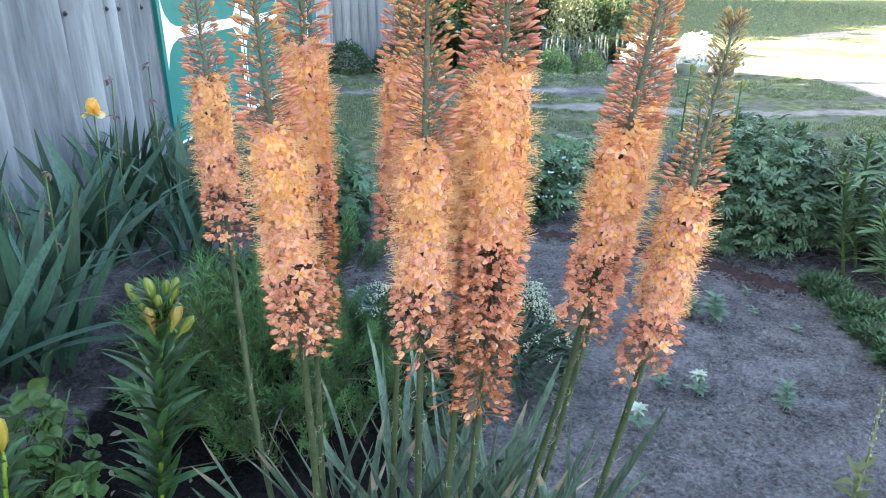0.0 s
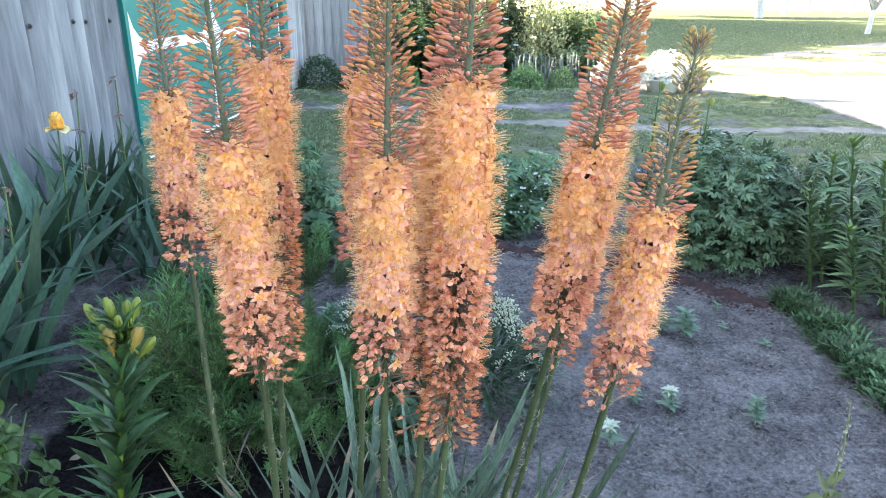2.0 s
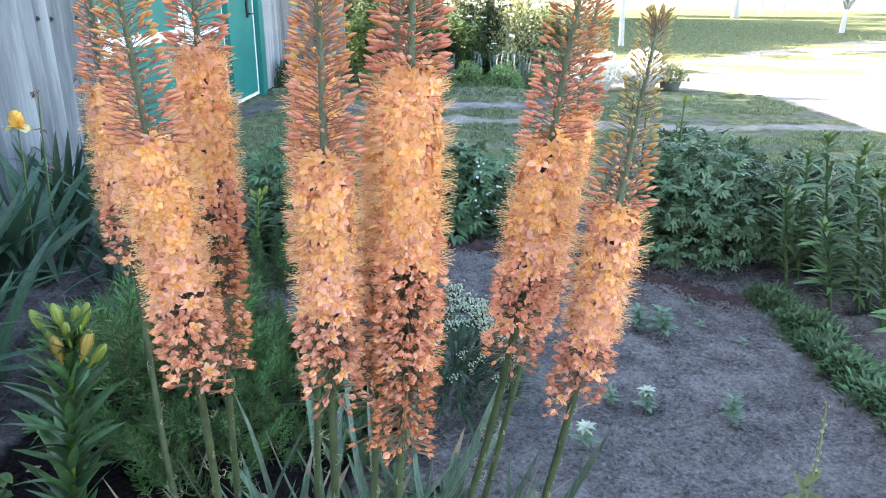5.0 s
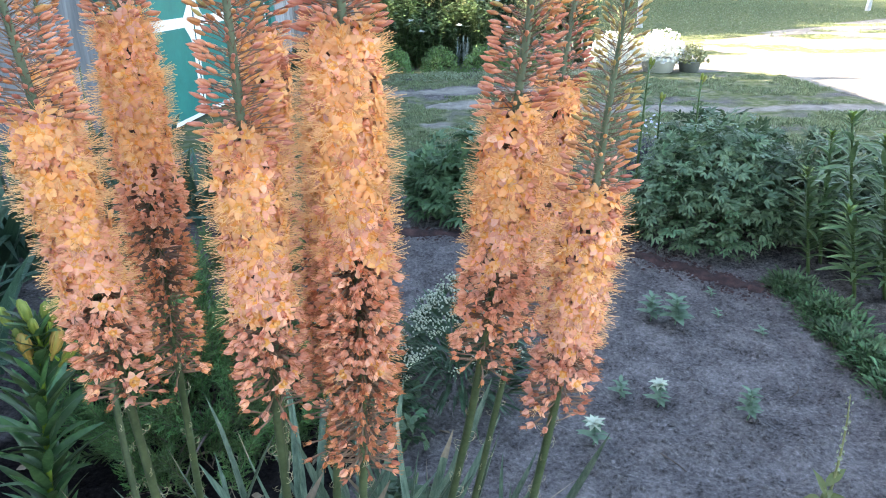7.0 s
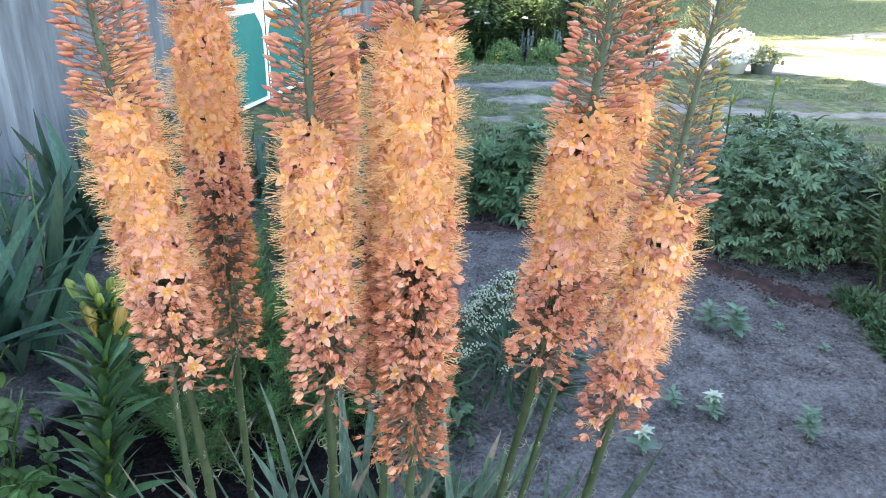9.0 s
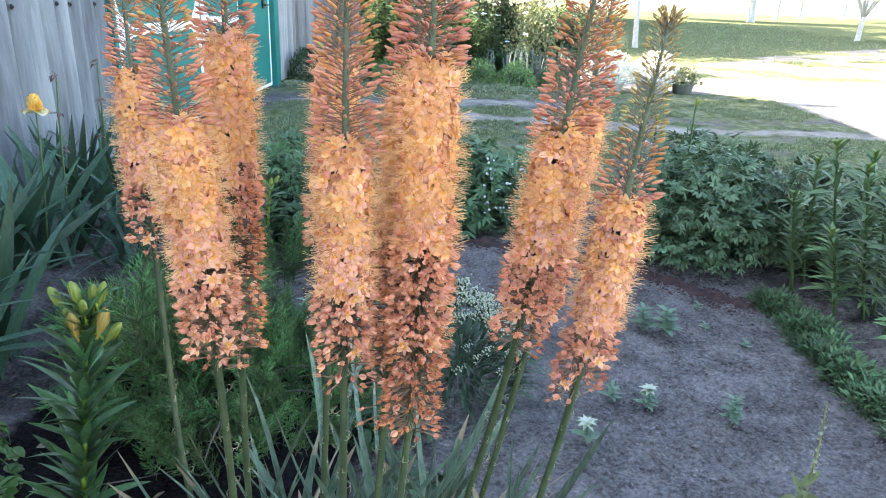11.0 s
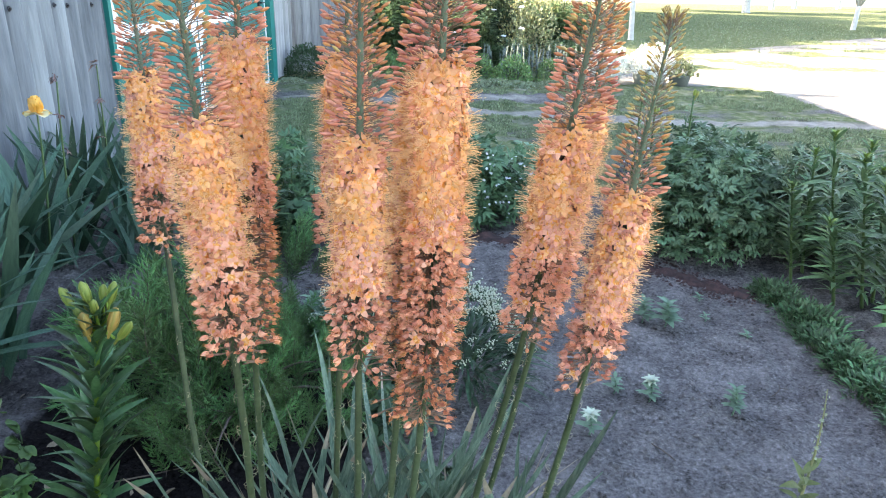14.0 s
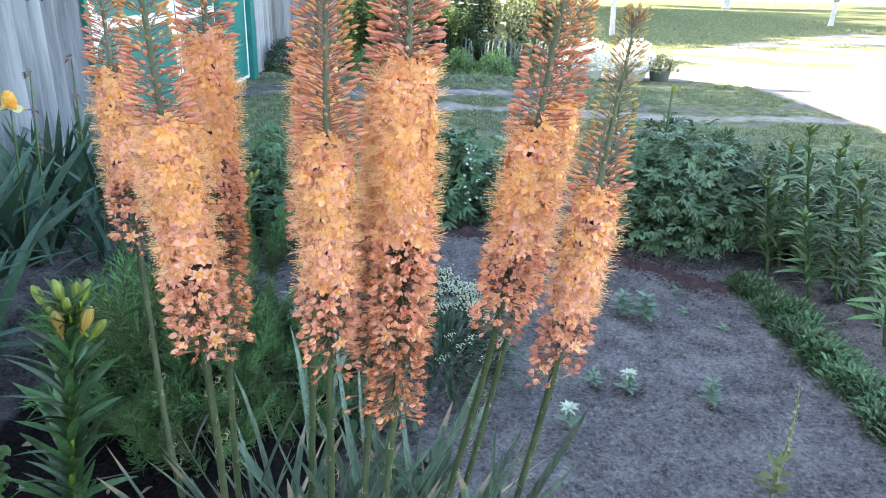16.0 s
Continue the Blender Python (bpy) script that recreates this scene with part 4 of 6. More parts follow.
M_LBUD_Y = mat("yellow_lily_bud", ((0.42, 0.30, 0.03), (0.62, 0.45, 0.08)), scale=25, rough=0.45, bump=0.1, sub=0.2, stretch=(1.6, 1.6, 0.15))
LBUDS = [lily_bud_mesh(M_LBUD, 0.036, 0.0075), lily_bud_mesh(M_LBUD, 0.046, 0.0088), lily_bud_mesh(M_LBUD_O, 0.055, 0.0105), lily_bud_mesh(M_LBUD_Y, 0.085, 0.0155)]
def lily(x, y, top, n, leaves, sc, seed, label, buds=(), droop=0.35, group="", z_from=0.06, rise=0.35, stem=None, rosette=None, massed=False, wild=False):
    r = random.Random(seed)
    root = thing("lily", label, "lily", spot(x, y), group)
    top = Vector(top) - Vector((x, y, 0))
    pts = curve((0, 0, -0.01), top, (r.uniform(-0.01, 0.01), r.uniform(-0.01, 0.01), 0), 8)
    b = Build()
    b.tube(pts, [0.0082 - 0.0038 * i / 7 for i in range(8)], 7)
    part("stem", b.mesh("stem", stem or G_LSTEM), root)
    rest = Build()
    for i in range(16 if rosette else 0):
        a = i * 2.39996
        part("tip_leaf", rosette, root, "yellow-green young leaf", oriented(top + Vector((0, 0, -0.03 + 0.002 * i)), (math.cos(a), math.sin(a), 0.6 + 0.1 * i), (0, 0, 1), 0.8))
    for i in range(n):
        s = (i + 0.5) / n
        z = z_from + (top.z - z_from) * s
        c = Vector((np.interp(z, [p.z for p in pts], [p.x for p in pts]), np.interp(z, [p.z for p in pts], [p.y for p in pts]), z))
        a = i * 2.39996 + r.uniform(-0.3, 0.3) * (3 if massed else 1)
        up = rise + 0.4 * s + r.uniform(-0.3, 0.3) * (2.4 if massed or wild else 1)
        d = Vector((math.cos(a), math.sin(a), up))
        k = sc * (1.05 - 0.4 * max(0, s - 0.75) / 0.25) * r.uniform(0.6 if massed else 0.85, 1.2) * (0.7 if s < 0.1 else 1)
        me, m = leaves[r.randrange(3)], oriented(c, d, (0, 0, 1), k)
        if massed and (d.y > 0 or i % 2):
            rest.take(BUILD_OF[me.name][0], m)
        else:
            part("leaf", me, root, m=m)
    if rest.v:
        part("rear_leaves", rest.mesh("rear_leaves", BUILD_OF[me.name][1]), root, kind="stuff")
    for (dx, dy, dz, kind, tilt, az) in buds:
        d = Vector((math.cos(az) * math.sin(tilt), math.sin(az) * math.sin(tilt), math.cos(tilt)))
        p = top + Vector((dx, dy, dz)) * 0.74
        ped = Build()
        ped.tube(curve(top + Vector((0, 0, -0.03)), p - d * 0.01, (dx * 0.2, dy * 0.2, -0.006), 5), [0.003, 0.0028, 0.0026, 0.0026, 0.003], 6)
        part("bud_stalk", ped.mesh("bud_stalk", G_LSTEM), root)
        part("bud", LBUDS[kind], root, m=Matrix.Translation(p - Vector((0, 0, 0.012))) @ aim(d, r.uniform(0, 6)))
    for i in range(26 if buds and len(buds) > 4 else 0):
        a = i * 2.4
        part("leaf", leaves[i % 3], root, m=oriented(top + Vector((0, 0, -0.05 + 0.008 * (i % 9))), (math.cos(a), math.sin(a), 1.0), (0, 0, 1), 0.5 + 0.1 * (i % 3)))
    return root
lily(-0.665, 1.265, (-0.566, 1.256, 0.635), 112, LILY_LEAF, 1.10, 41, "lily in bud, dark whorled leaves and yellow-green buds", (
    (0.030, -0.020, -0.030, 2, 0.35, 0.4), (0.046, -0.015, -0.052, 1, 0.7, 0.2), (-0.036, -0.02, -0.022, 1, 0.2, 2.6), (-0.020, -0.03, -0.034, 2, 0.15, -1.6),
    (-0.062, 0.0, 0.032, 1, 0.45, 2.9), (0.004, -0.02, 0.025, 0, 0.3, -1.2), (0.028, 0.01, 0.040, 1, 0.35, 0.6), (-0.018, 0.0, 0.045, 1, 0.25, 2.8), (-0.03, 0.02, 0.01, 0, 0.4, 2.2), (0.01, 0.02, 0.04, 0, 0.2, 1.2)), rise=1.25, wild=True)
lily(-0.99, 1.21, (-0.925, 1.20, 0.335), 34, LILY_LEAF, 0.8, 42, "short lily with one fat yellow bud", ((0.0, 0.0, 0.03, 3, 0.05, 0.3),))

# lilies not yet in bud at the far side of the bed
G_TIP = leafmat("young_lily_leaf", (0.11, 0.18, 0.03), (0.24, 0.32, 0.08), 0.2, 0.45)
TIP_LEAF = leaf_mesh("tip_leaf", G_TIP, 0.045, 0.0085, 0.35, 0.3, 5)
LILY_G = "green lilies beyond the bed"
for k, (x, y, top) in enumerate(((1.93, 2.75, (1.75, 2.70, 0.72)), (1.99, 2.62, (1.83, 2.60, 0.665)), (1.95, 2.42, (1.80, 2.40, 0.58)), (2.12, 2.50, (2.02, 2.45, 0.66)), (2.10, 2.85, (2.0, 2.82, 0.64)), (2.2, 2.2, (2.08, 2.15, 0.6)), (1.90, 2.18, (1.80, 2.14, 0.42)), (2.22, 2.68, (2.2, 2.66, 0.55)), (1.80, 2.86, (1.70, 2.84, 0.47)), (1.86, 2.62, (1.72, 2.56, 0.40)), (2.06, 2.66, (1.93, 2.62, 0.60)), (1.90, 2.95, (1.84, 2.95, 0.58)), (1.97, 2.32, (1.86, 2.27, 0.50)))):
    lily(x, y, top, 104 if k < 4 else 84, LILY_LEAF2, 1.25, 60 + k, "leafy green lily stem without flowers", (), 0.3, LILY_G, rise=0.55, stem=G_STEM, rosette=TIP_LEAF, massed=True)

# ---- compound leaves and bushes ----
def compound(name, material, seed, L=0.22, leaflet=0.085, w=0.017, n=9, shape=(0.2, 0.8, 1.0, 0.7, 0.03)):
    r = random.Random(seed)
    b = Build()
    tip = Vector((0, L * 0.62, 0.0))
    b.tube(curve((0, 0, 0), tip, (0, 0, 0.012), 4), [0.0022, 0.002, 0.0017, 0.0013], 4, 0)
    for k in range(n):
        g = k % 3
        stem_p = (tip, tip * 0.72 + Vector((0.0, 0, 0.006)), tip * 0.72 + Vector((0, 0, 0.006)))[k // 3 if n > 5 else 0]
        base_a = (0, 0.95, -0.95)[k // 3 if n > 5 else 0]
        a = base_a + (0, 0.62, -0.62)[g] + r.uniform(-0.12, 0.12)
        root_ = stem_p + Vector((math.sin(base_a), math.cos(base_a), 0)) * L * 0.14
        leaf_into(b, root_, (math.sin(a), math.cos(a), r.uniform(-0.05, 0.12)), (r.uniform(-0.25, 0.25), 0, 1), leaflet * r.uniform(0.8, 1.1), w * r.uniform(0.85, 1.1), r.uniform(0.1, 0.4), 0.3, 0, 5, shape)
    return kept(b, name, material)
PEONY = [compound("peony_leaf", G_PEONY, 70 + k, 0.19, 0.090, 0.0122, 9, (0.3, 0.75, 1.0, 0.92, 0.16)) for k in range(4)]

def bush(name, label, cat, x, y, rx, ry, h, meshes, n, sc, seed, group="", low=0.05, stems=9, stem_mat=None, flat=0.8, out=0.75):
    """A rounded bush: leaves on stems, thick towards the skin, gaps below."""
    r = random.Random(seed)
    root = thing(name, label, cat, spot(x, y), group)
    rest = Build()
    for i in range(n):
        u, a = r.random(), r.uniform(0, 2 * math.pi)
        el = math.asin(u ** 0.8)
        d = Vector((math.cos(a) * math.cos(el), math.sin(a) * math.cos(el), math.sin(el)))
        k = r.uniform(0.62, 1.0) if i % 3 else r.uniform(0.35, 0.7)
        wob = 1 + 0.16 * noise.noise(Vector((d.x * 2.2 + seed, d.y * 2.2, d.z * 2.2)))
        p = Vector((d.x * rx * k * wob, d.y * ry * k * wob, low + (h - low) * max(0.02, d.z) * k * wob))
        y_ = Vector((d.x, d.y, d.z * 0.5 + r.uniform(-0.75, 0.6))) * out + Vector((r.uniform(-0.65, 0.65), r.uniform(-0.65, 0.65), 0))
        me, m = meshes[r.randrange(len(meshes))], oriented(p - y_.normalized() * 0.09 * sc, y_, Vector((d.x * flat + r.uniform(-0.4, 0.4), d.y * flat + r.uniform(-0.4, 0.4), 1)), sc * r.uniform(0.7, 1.15))
        if i % 5 or d.y > 0.3:
            rest.take(BUILD_OF[me.name][0], m)
        else:
            part("leaf", me, root, m=m)
    if rest.v:
        part("inner_foliage", rest.mesh("inner_foliage", BUILD_OF[me.name][1]), root, kind="stuff")
    for i in range(stems):
        a = r.uniform(0, 6.28)
        b = Build()
        e = Vector((math.cos(a) * rx * 0.6, math.sin(a) * ry * 0.6, h * r.uniform(0.6, 0.85)))
        b.tube(curve((e.x * 0.25, e.y * 0.25, -0.01), e, (0, 0, 0.03), 5), [0.005, 0.0045, 0.004, 0.0035, 0.002], 5)
        part("stem", b.mesh("stem", stem_mat or G_STEM), root)
    return root
PG = "peony bushes round the bed"
PL = "dense peony bush with dark blue-green divided leaves, past flowering"
bush("peony_bush", PL, "bush", 1.52, 3.32, 0.46, 0.38, 0.60, PEONY, 1350, 0.50, 81, PG)
bush("peony_bush", PL, "bush", 2.02, 3.25, 0.36, 0.34, 0.50, PEONY, 900, 0.50, 82, PG)
bush("peony_bush", PL, "bush", 1.72, 3.66, 0.42, 0.34, 0.58, PEONY, 760, 0.50, 83, PG)
bush("peony_bush", PL, "bush", 2.45, 3.2, 0.38, 0.34, 0.46, PEONY, 640, 0.50, 84, PG)
NARROW = [compound("narrow_leaf", G_NARROW, 90 + k, 0.13, 0.065, 0.0085, 9) for k in range(3)]
wb = bush("flowering_bush", "leafy green bush sprinkled with small white flowers", "bush", 0.36, 3.74, 0.42, 0.27, 0.50, NARROW, 520, 1.0, 85)
bush("peony_bush", "small dark green peony bush beyond the soil", "bush", 0.78, 4.0, 0.25, 0.22, 0.40, PEONY, 150, 0.62, 86, PG)

def blossom_mesh(material, n, size, name="blossom"):
    b = Build()
    for k in range(n):
        a = k * 2 * math.pi / n
        leaf_into(b, (0, 0, 0), (math.cos(a), math.sin(a), 0.35), (0, 0, 1), size, size * 0.34, 0.2, 0.2, 0, 4, (0.4, 1, 0.9, 0.2))
    return b.mesh(name, material)
WHITE4 = blossom_mesh(M_BLOSSOM, 5, 0.0095)
LILAC4 = blossom_mesh(M_LILAC, 5, 0.012)
SPENT5 = blossom_mesh(mat("spent_floret", ((0.20, 0.24, 0.13), (0.36, 0.38, 0.25)), scale=60, rough=0.8, bump=0, rnd=0.2), 6, 0.0085)
def sprinkle(root, me, n, box, seed, label=""):
    r = random.Random(seed)
    (x0, x1), (y0, y1), (z0, z1) = box
    for i in range(n):
        p = Vector((r.uniform(x0, x1), r.uniform(y0, y1), r.uniform(z0, z1)))
        part("blossom", me, root, label, Matrix.Translation(p) @ aim((r.uniform(-0.6, 0.6), r.uniform(-1, 0.1), 0.8), r.uniform(0, 6)) @ Matrix.Scale(r.uniform(0.7, 1.2), 4))
sprinkle(wb, WHITE4, 50, ((0.08, 0.33), (-0.27, -0.14), (0.10, 0.44)), 1, "small white flower")

# wispy pale plant and lilac plant behind the peonies
def wisps(x, y, n, h, spread, material, seed, name, label, cat, top=None, width=0.0016):
    r = random.Random(seed)
    root = thing(name, label, cat, spot(x, y))
    b = Build()
    for i in range(n):
        a = r.uniform(0, 6.28)
        e = Vector((math.cos(a) * spread * r.random(), math.sin(a) * spread * r.random(), h * r.uniform(0.6, 1)))
        b.tube(curve((e.x * 0.3, e.y * 0.3, 0), e, (e.x * -0.1, e.y * -0.1, 0.03), 5), [width, width, width * 0.8, width * 0.6, width * 0.3], 3, cap=False)
        for k in range(5):
            s = r.uniform(0.4, 1.0)
            leaf_into(b, Vector((e.x * (0.3 + 0.7 * s), e.y * (0.3 + 0.7 * s), e.z * s)), (r.uniform(-1, 1), r.uniform(-1, 1), 0.8), (0, 0, 1), 0.045, 0.003, 0.3, 0.2, 0, 4)
    part("foliage", b.mesh("foliage", material), root, kind="stuff")
    return root
G_STRAW = leafmat("straw_green", (0.16, 0.17, 0.07), (0.30, 0.28, 0.13), 0.1, 0.7)
wisps(2.18, 3.62, 70, 0.47, 0.2, G_STRAW, 3, "pale_grass_clump", "wispy straw-coloured clump among the peonies", "grass")
G_VIOLET = leafmat("violet_leaf", (0.045, 0.042, 0.062), (0.135, 0.125, 0.175), 0.2, 0.6)
wisps(1.36, 3.82, 150, 0.40, 0.17, G_VIOLET, 6, "violet_plant", "low plant with dull violet-grey leaves behind the peonies", "plant", width=0.0022)
lil = wisps(1.52, 3.96, 70, 0.46, 0.2, G_HERB, 4, "lilac_flowers", "thin-stemmed plant with small lilac-white flowers", "flower")
sprinkle(lil, LILAC4, 80, ((-0.2, 0.22), (-0.18, 0.12), (0.2, 0.48)), 2, "small lilac-white flower")

# tall leafy stems that stand free
for x, y, h, s in ((1.43, 3.40, 0.77, 1), (1.18, 3.40, 0.83, 2), (1.30, 3.55, 0.66, 3)):
    lily(x, y, (x + 0.01, y, h), 46, LILY_LEAF2, 0.62, 100 + s, "thin upright leafy stem with buds at its top", ((0.0, 0.0, 0.0, 0, 0.1, 0), (0.012, 0, -0.01, 0, 0.4, 0.2)), z_from=0.2, stem=G_STEM)

# ---- feathery juniper ----
def plume(seed):
    """An upright spray of fine scale-leaved twigs, about 0.3 m long."""
    r = random.Random(seed)
    b = Build()
    main = curve((0, 0, 0), (r.uniform(-0.03, 0.03), 0.30, 0.0), (0, 0, 0.02), 7)
    b.tube(main, [0.003, 0.0027, 0.0024, 0.002, 0.0017, 0.0013, 0.0006], 4, 1, cap=False)
    for i in range(34):
        s = 0.12 + 0.88 * i / 34
        p = Vector((np.interp(s * 6, range(7), [q.x for q in main]), np.interp(s * 6, range(7), [q.y for q in main]), np.interp(s * 6, range(7), [q.z for q in main])))
        a = i * 2.4 + r.uniform(-0.4, 0.4)
        d = Vector((math.cos(a) * 0.75, 1.0, math.sin(a) * 0.75)).normalized()
        L = 0.085 * (1.1 - 0.65 * s) * r.uniform(0.7, 1.2)
        b.tube(curve(p, p + d * L, Vector((0, 0.008, 0)), 3), [0.0014, 0.0014, 0.0007], 3, 0, cap=False)
        for k in range(9):
            q = p + d * L * (0.1 + 0.9 * k / 9)
            e = (d + Vector((r.uniform(-0.9, 0.9), r.uniform(0, 0.5), r.uniform(-0.9, 0.9)))).normalized()
            b.tube([q, q + e * 0.024 * r.uniform(0.5, 1.3)], [0.0014, 0.0006], 3, 0, cap=False)
    return b.mesh("plume", [G_FEATH, M_TWIG])
PLUMES = [plume(200 + k) for k in range(4)]
jun = thing("juniper", "feathery mid-green juniper spreading over the soil", "shrub", spot(-0.46, 1.90))
r = random.Random(77)
for i in range(250):
    a, q = r.uniform(0, 6.28), math.sqrt(r.random())
    px, py = math.cos(a) * q * 0.33 + 0.04, math.sin(a) * q * 0.40
    tall = 0.85 + 0.65 * (px < -0.08 and py > -0.1) - 0.2 * (px > 0.05)
    d = Vector((px * 1.2 + r.uniform(-0.5, 0.5), py * 0.8 + r.uniform(-0.5, 0.5), r.uniform(0.25, 1.0)))
    part("spray", PLUMES[r.randrange(4)], jun, m=oriented((px, py, r.uniform(0.0, 0.12)), d, (r.uniform(-1, 1), -1, 0.2), tall * r.uniform(0.6, 1.0) * (1.15 - 0.3 * q)))
for i in range(16):
    b = Build()
    a = i * 2.4
    e = Vector((math.cos(a) * r.uniform(0.2, 0.5), math.sin(a) * r.uniform(0.2, 0.5), r.uniform(0.03, 0.2)))
    b.tube(curve((0, 0, 0), e, (0, 0, 0.05), 6), [0.008, 0.006, 0.005, 0.004, 0.0025, 0.001], 5)
    part("branch", b.mesh("branch", M_TWIG), jun, "bare dark inner branch")

# ---- small herbs, weeds and edging ----
ROSE = [compound("rose_leaf", G_ROSE, 110 + k, 0.10, 0.040, 0.0155, 5, (0.3, 0.95, 1.05, 0.8, 0.12)) for k in range(3)]
SMALL = [compound("herb_leaf", G_HERB, 120 + k, 0.09, 0.045, 0.012, 9) for k in range(3)]
bush("leafy_bush", "low bush with rounded bright green leaves", "bush", -1.02, 1.40, 0.20, 0.20, 0.42, ROSE, 70, 1.15, 130, stems=6)
bush("leafy_bush", "young sprig with bright green rounded leaves", "bush", -0.77, 1.21, 0.06, 0.05, 0.32, ROSE, 10, 1.0, 133, stems=2, low=0.2)
bush("leafy_bush", "low sprawling bush with rounded green leaves", "bush", -0.90, 1.24, 0.17, 0.12, 0.17, ROSE, 20, 1.15, 131, stems=4)
bush("leafy_bush", "low sprawling bush with rounded green leaves", "bush", -1.20, 1.16, 0.22, 0.16, 0.26, ROSE, 44, 1.35, 139, stems=4)
for k, (x, y, rx, h, n) in enumerate(((-0.92, 2.78, 0.17, 0.17, 46), (-0.22, 2.35, 0.16, 0.16, 46), (-0.02, 1.75, 0.18, 0.18, 60), (0.06, 1.42, 0.15, 0.17, 44), (-0.9, 1.85, 0.13, 0.16, 34), (-1.15, 2.45, 0.15, 0.12, 30), (-0.12, 2.62, 0.1, 0.14, 26), (-0.05, 2.02, 0.17, 0.2, 50))):
    bush("herb_clump", "low dark green leafy herb", "herb", x, y, rx, rx * 0.9, h, SMALL, int(n * 1.5), 0.68, 140 + k, "low herbs", low=0.03, stems=4)
LEAFY = [compound("leafy_herb_leaf", G_ROSE, 125 + k, 0.08, 0.046, 0.0125, 9) for k in range(3)]
bush("herb_clump", "bright green leafy herb on dark soil", "herb", -0.98, 2.32, 0.17, 0.15, 0.17, LEAFY, 90, 0.85, 171, "low herbs", low=0.03, stems=4)
LG = "greens before the gate"
bush("herb_clump", "leafy green herb with pale tips", "herb", -0.62, 3.75, 0.26, 0.2, 0.50, NARROW, 150, 1.0, 160, LG)
bush("herb_clump", "leafy green herb with pale tips", "herb", -0.55, 3.35, 0.22, 0.2, 0.30, SMALL, 90, 1.2, 161, LG)
lily(-0.62, 3.22, (-0.60, 3.2, 0.36), 50, LILY_LEAF2, 1.0, 162, "small lily with pale buds among herbs", ((0.0, 0, 0.0, 1, 0.2, 0.3), (0.03, 0, 0.02, 1, 0.5, 0.3), (-0.03, 0, 0.01, 0, 0.4, 2.9)))
fea = thing("feathery_herb", "soft dark green feathery herb on the soil", "herb", spot(-0.55, 2.95))
for i in range(46):
    a, q = r.uniform(0, 6.28), math.sqrt(r.random())
    part("spray", PLUMES[r.randrange(4)], fea, m=oriented((math.cos(a) * q * 0.2, math.sin(a) * q * 0.17, 0), (math.cos(a) * q, math.sin(a) * q, 1), (0, -1, 0.2), r.uniform(0.5, 0.85)))

# pale-flowered clump with grassy leaves
G_CREAM = leafmat("grassy_clump_leaf", (0.020, 0.056, 0.028), (0.095, 0.165, 0.085), 0.4, 0.45, island=0.3)
GRASSY = [leaf_mesh("grassy_leaf", G_CREAM, 0.15, 0.0105, d, 0.3, 7, (0.6, 1, 1, 0.8, 0.5, 0.03)) for d in (0.4, 0.7, 1.0)]
FLORETS = Build()
r = random.Random(9)
for k in range(18):
    v = Vector((r.gauss(0, 1), r.gauss(0, 1), abs(r.gauss(0, 0.7)))) * 0.0085
    e = v + v.normalized() * 0.004
    FLORETS.tube([(0, 0, -0.02), v], [0.0006, 0.0006], 3, 1, cap=False)
    FLORETS.tube([v, v.lerp(e, 0.3), v.lerp(e, 0.8), e], [0.0012, 0.0026, 0.0024, 0.0006], 5, 0)
FLORETS = FLORETS.mesh("flower_head", [M_CREAMY, G_HERB])
def cream_clump(x, y, rx, ry, h, n, heads, seed, label):
    """Arching strap-like leaves in a dome, flower heads over its skin."""
    r = random.Random(seed)
    root = thing("cream_flower_clump", label, "flower", spot(x, y), "cream-flowered clumps")
    rest = Build()
    for i in range(n):
        a, q = r.uniform(0, 6.28), math.sqrt(r.random())
        p = Vector((math.cos(a) * q * rx, math.sin(a) * q * ry, r.uniform(0, h * 0.72) * (1 - 0.45 * q * q)))
        m = oriented(p, (math.cos(a) * 0.7, math.sin(a) * 0.7, r.uniform(0.5, 1.6)), (0, 0, 1), r.uniform(0.4, 0.8))
        me = GRASSY[r.randrange(3)]
        if i % 3:
            rest.take(BUILD_OF[me.name][0], m)
        else:
            part("leaf", me, root, m=m)
    part("inner_foliage", rest.mesh("inner_foliage", G_CREAM), root, kind="stuff")
    for i in range(heads):
        a, q = r.uniform(0, 6.28), math.sqrt(r.random())
        px, py = math.cos(a) * q * rx, math.sin(a) * q * ry
        p = Vector((px * 1.12, py * 1.12, h * (1 - 0.55 * q * q) - r.uniform(-0.02, 0.06)))
        part("flower_head", FLORETS, root, "greenish-white flower head", Matrix.Translation(p) @ aim((px * 5, py * 5 - 0.3, 0.8)) @ Matrix.Scale(r.uniform(0.8, 1.5), 4))
CC = "clump of grassy dark leaves topped with greenish-white flower heads"
cream_clump(0.22, 2.03, 0.18, 0.17, 0.36, 400, 110, 9, CC)
cream_clump(-0.19, 2.24, 0.10, 0.10, 0.26, 120, 34, 10, "small " + CC)

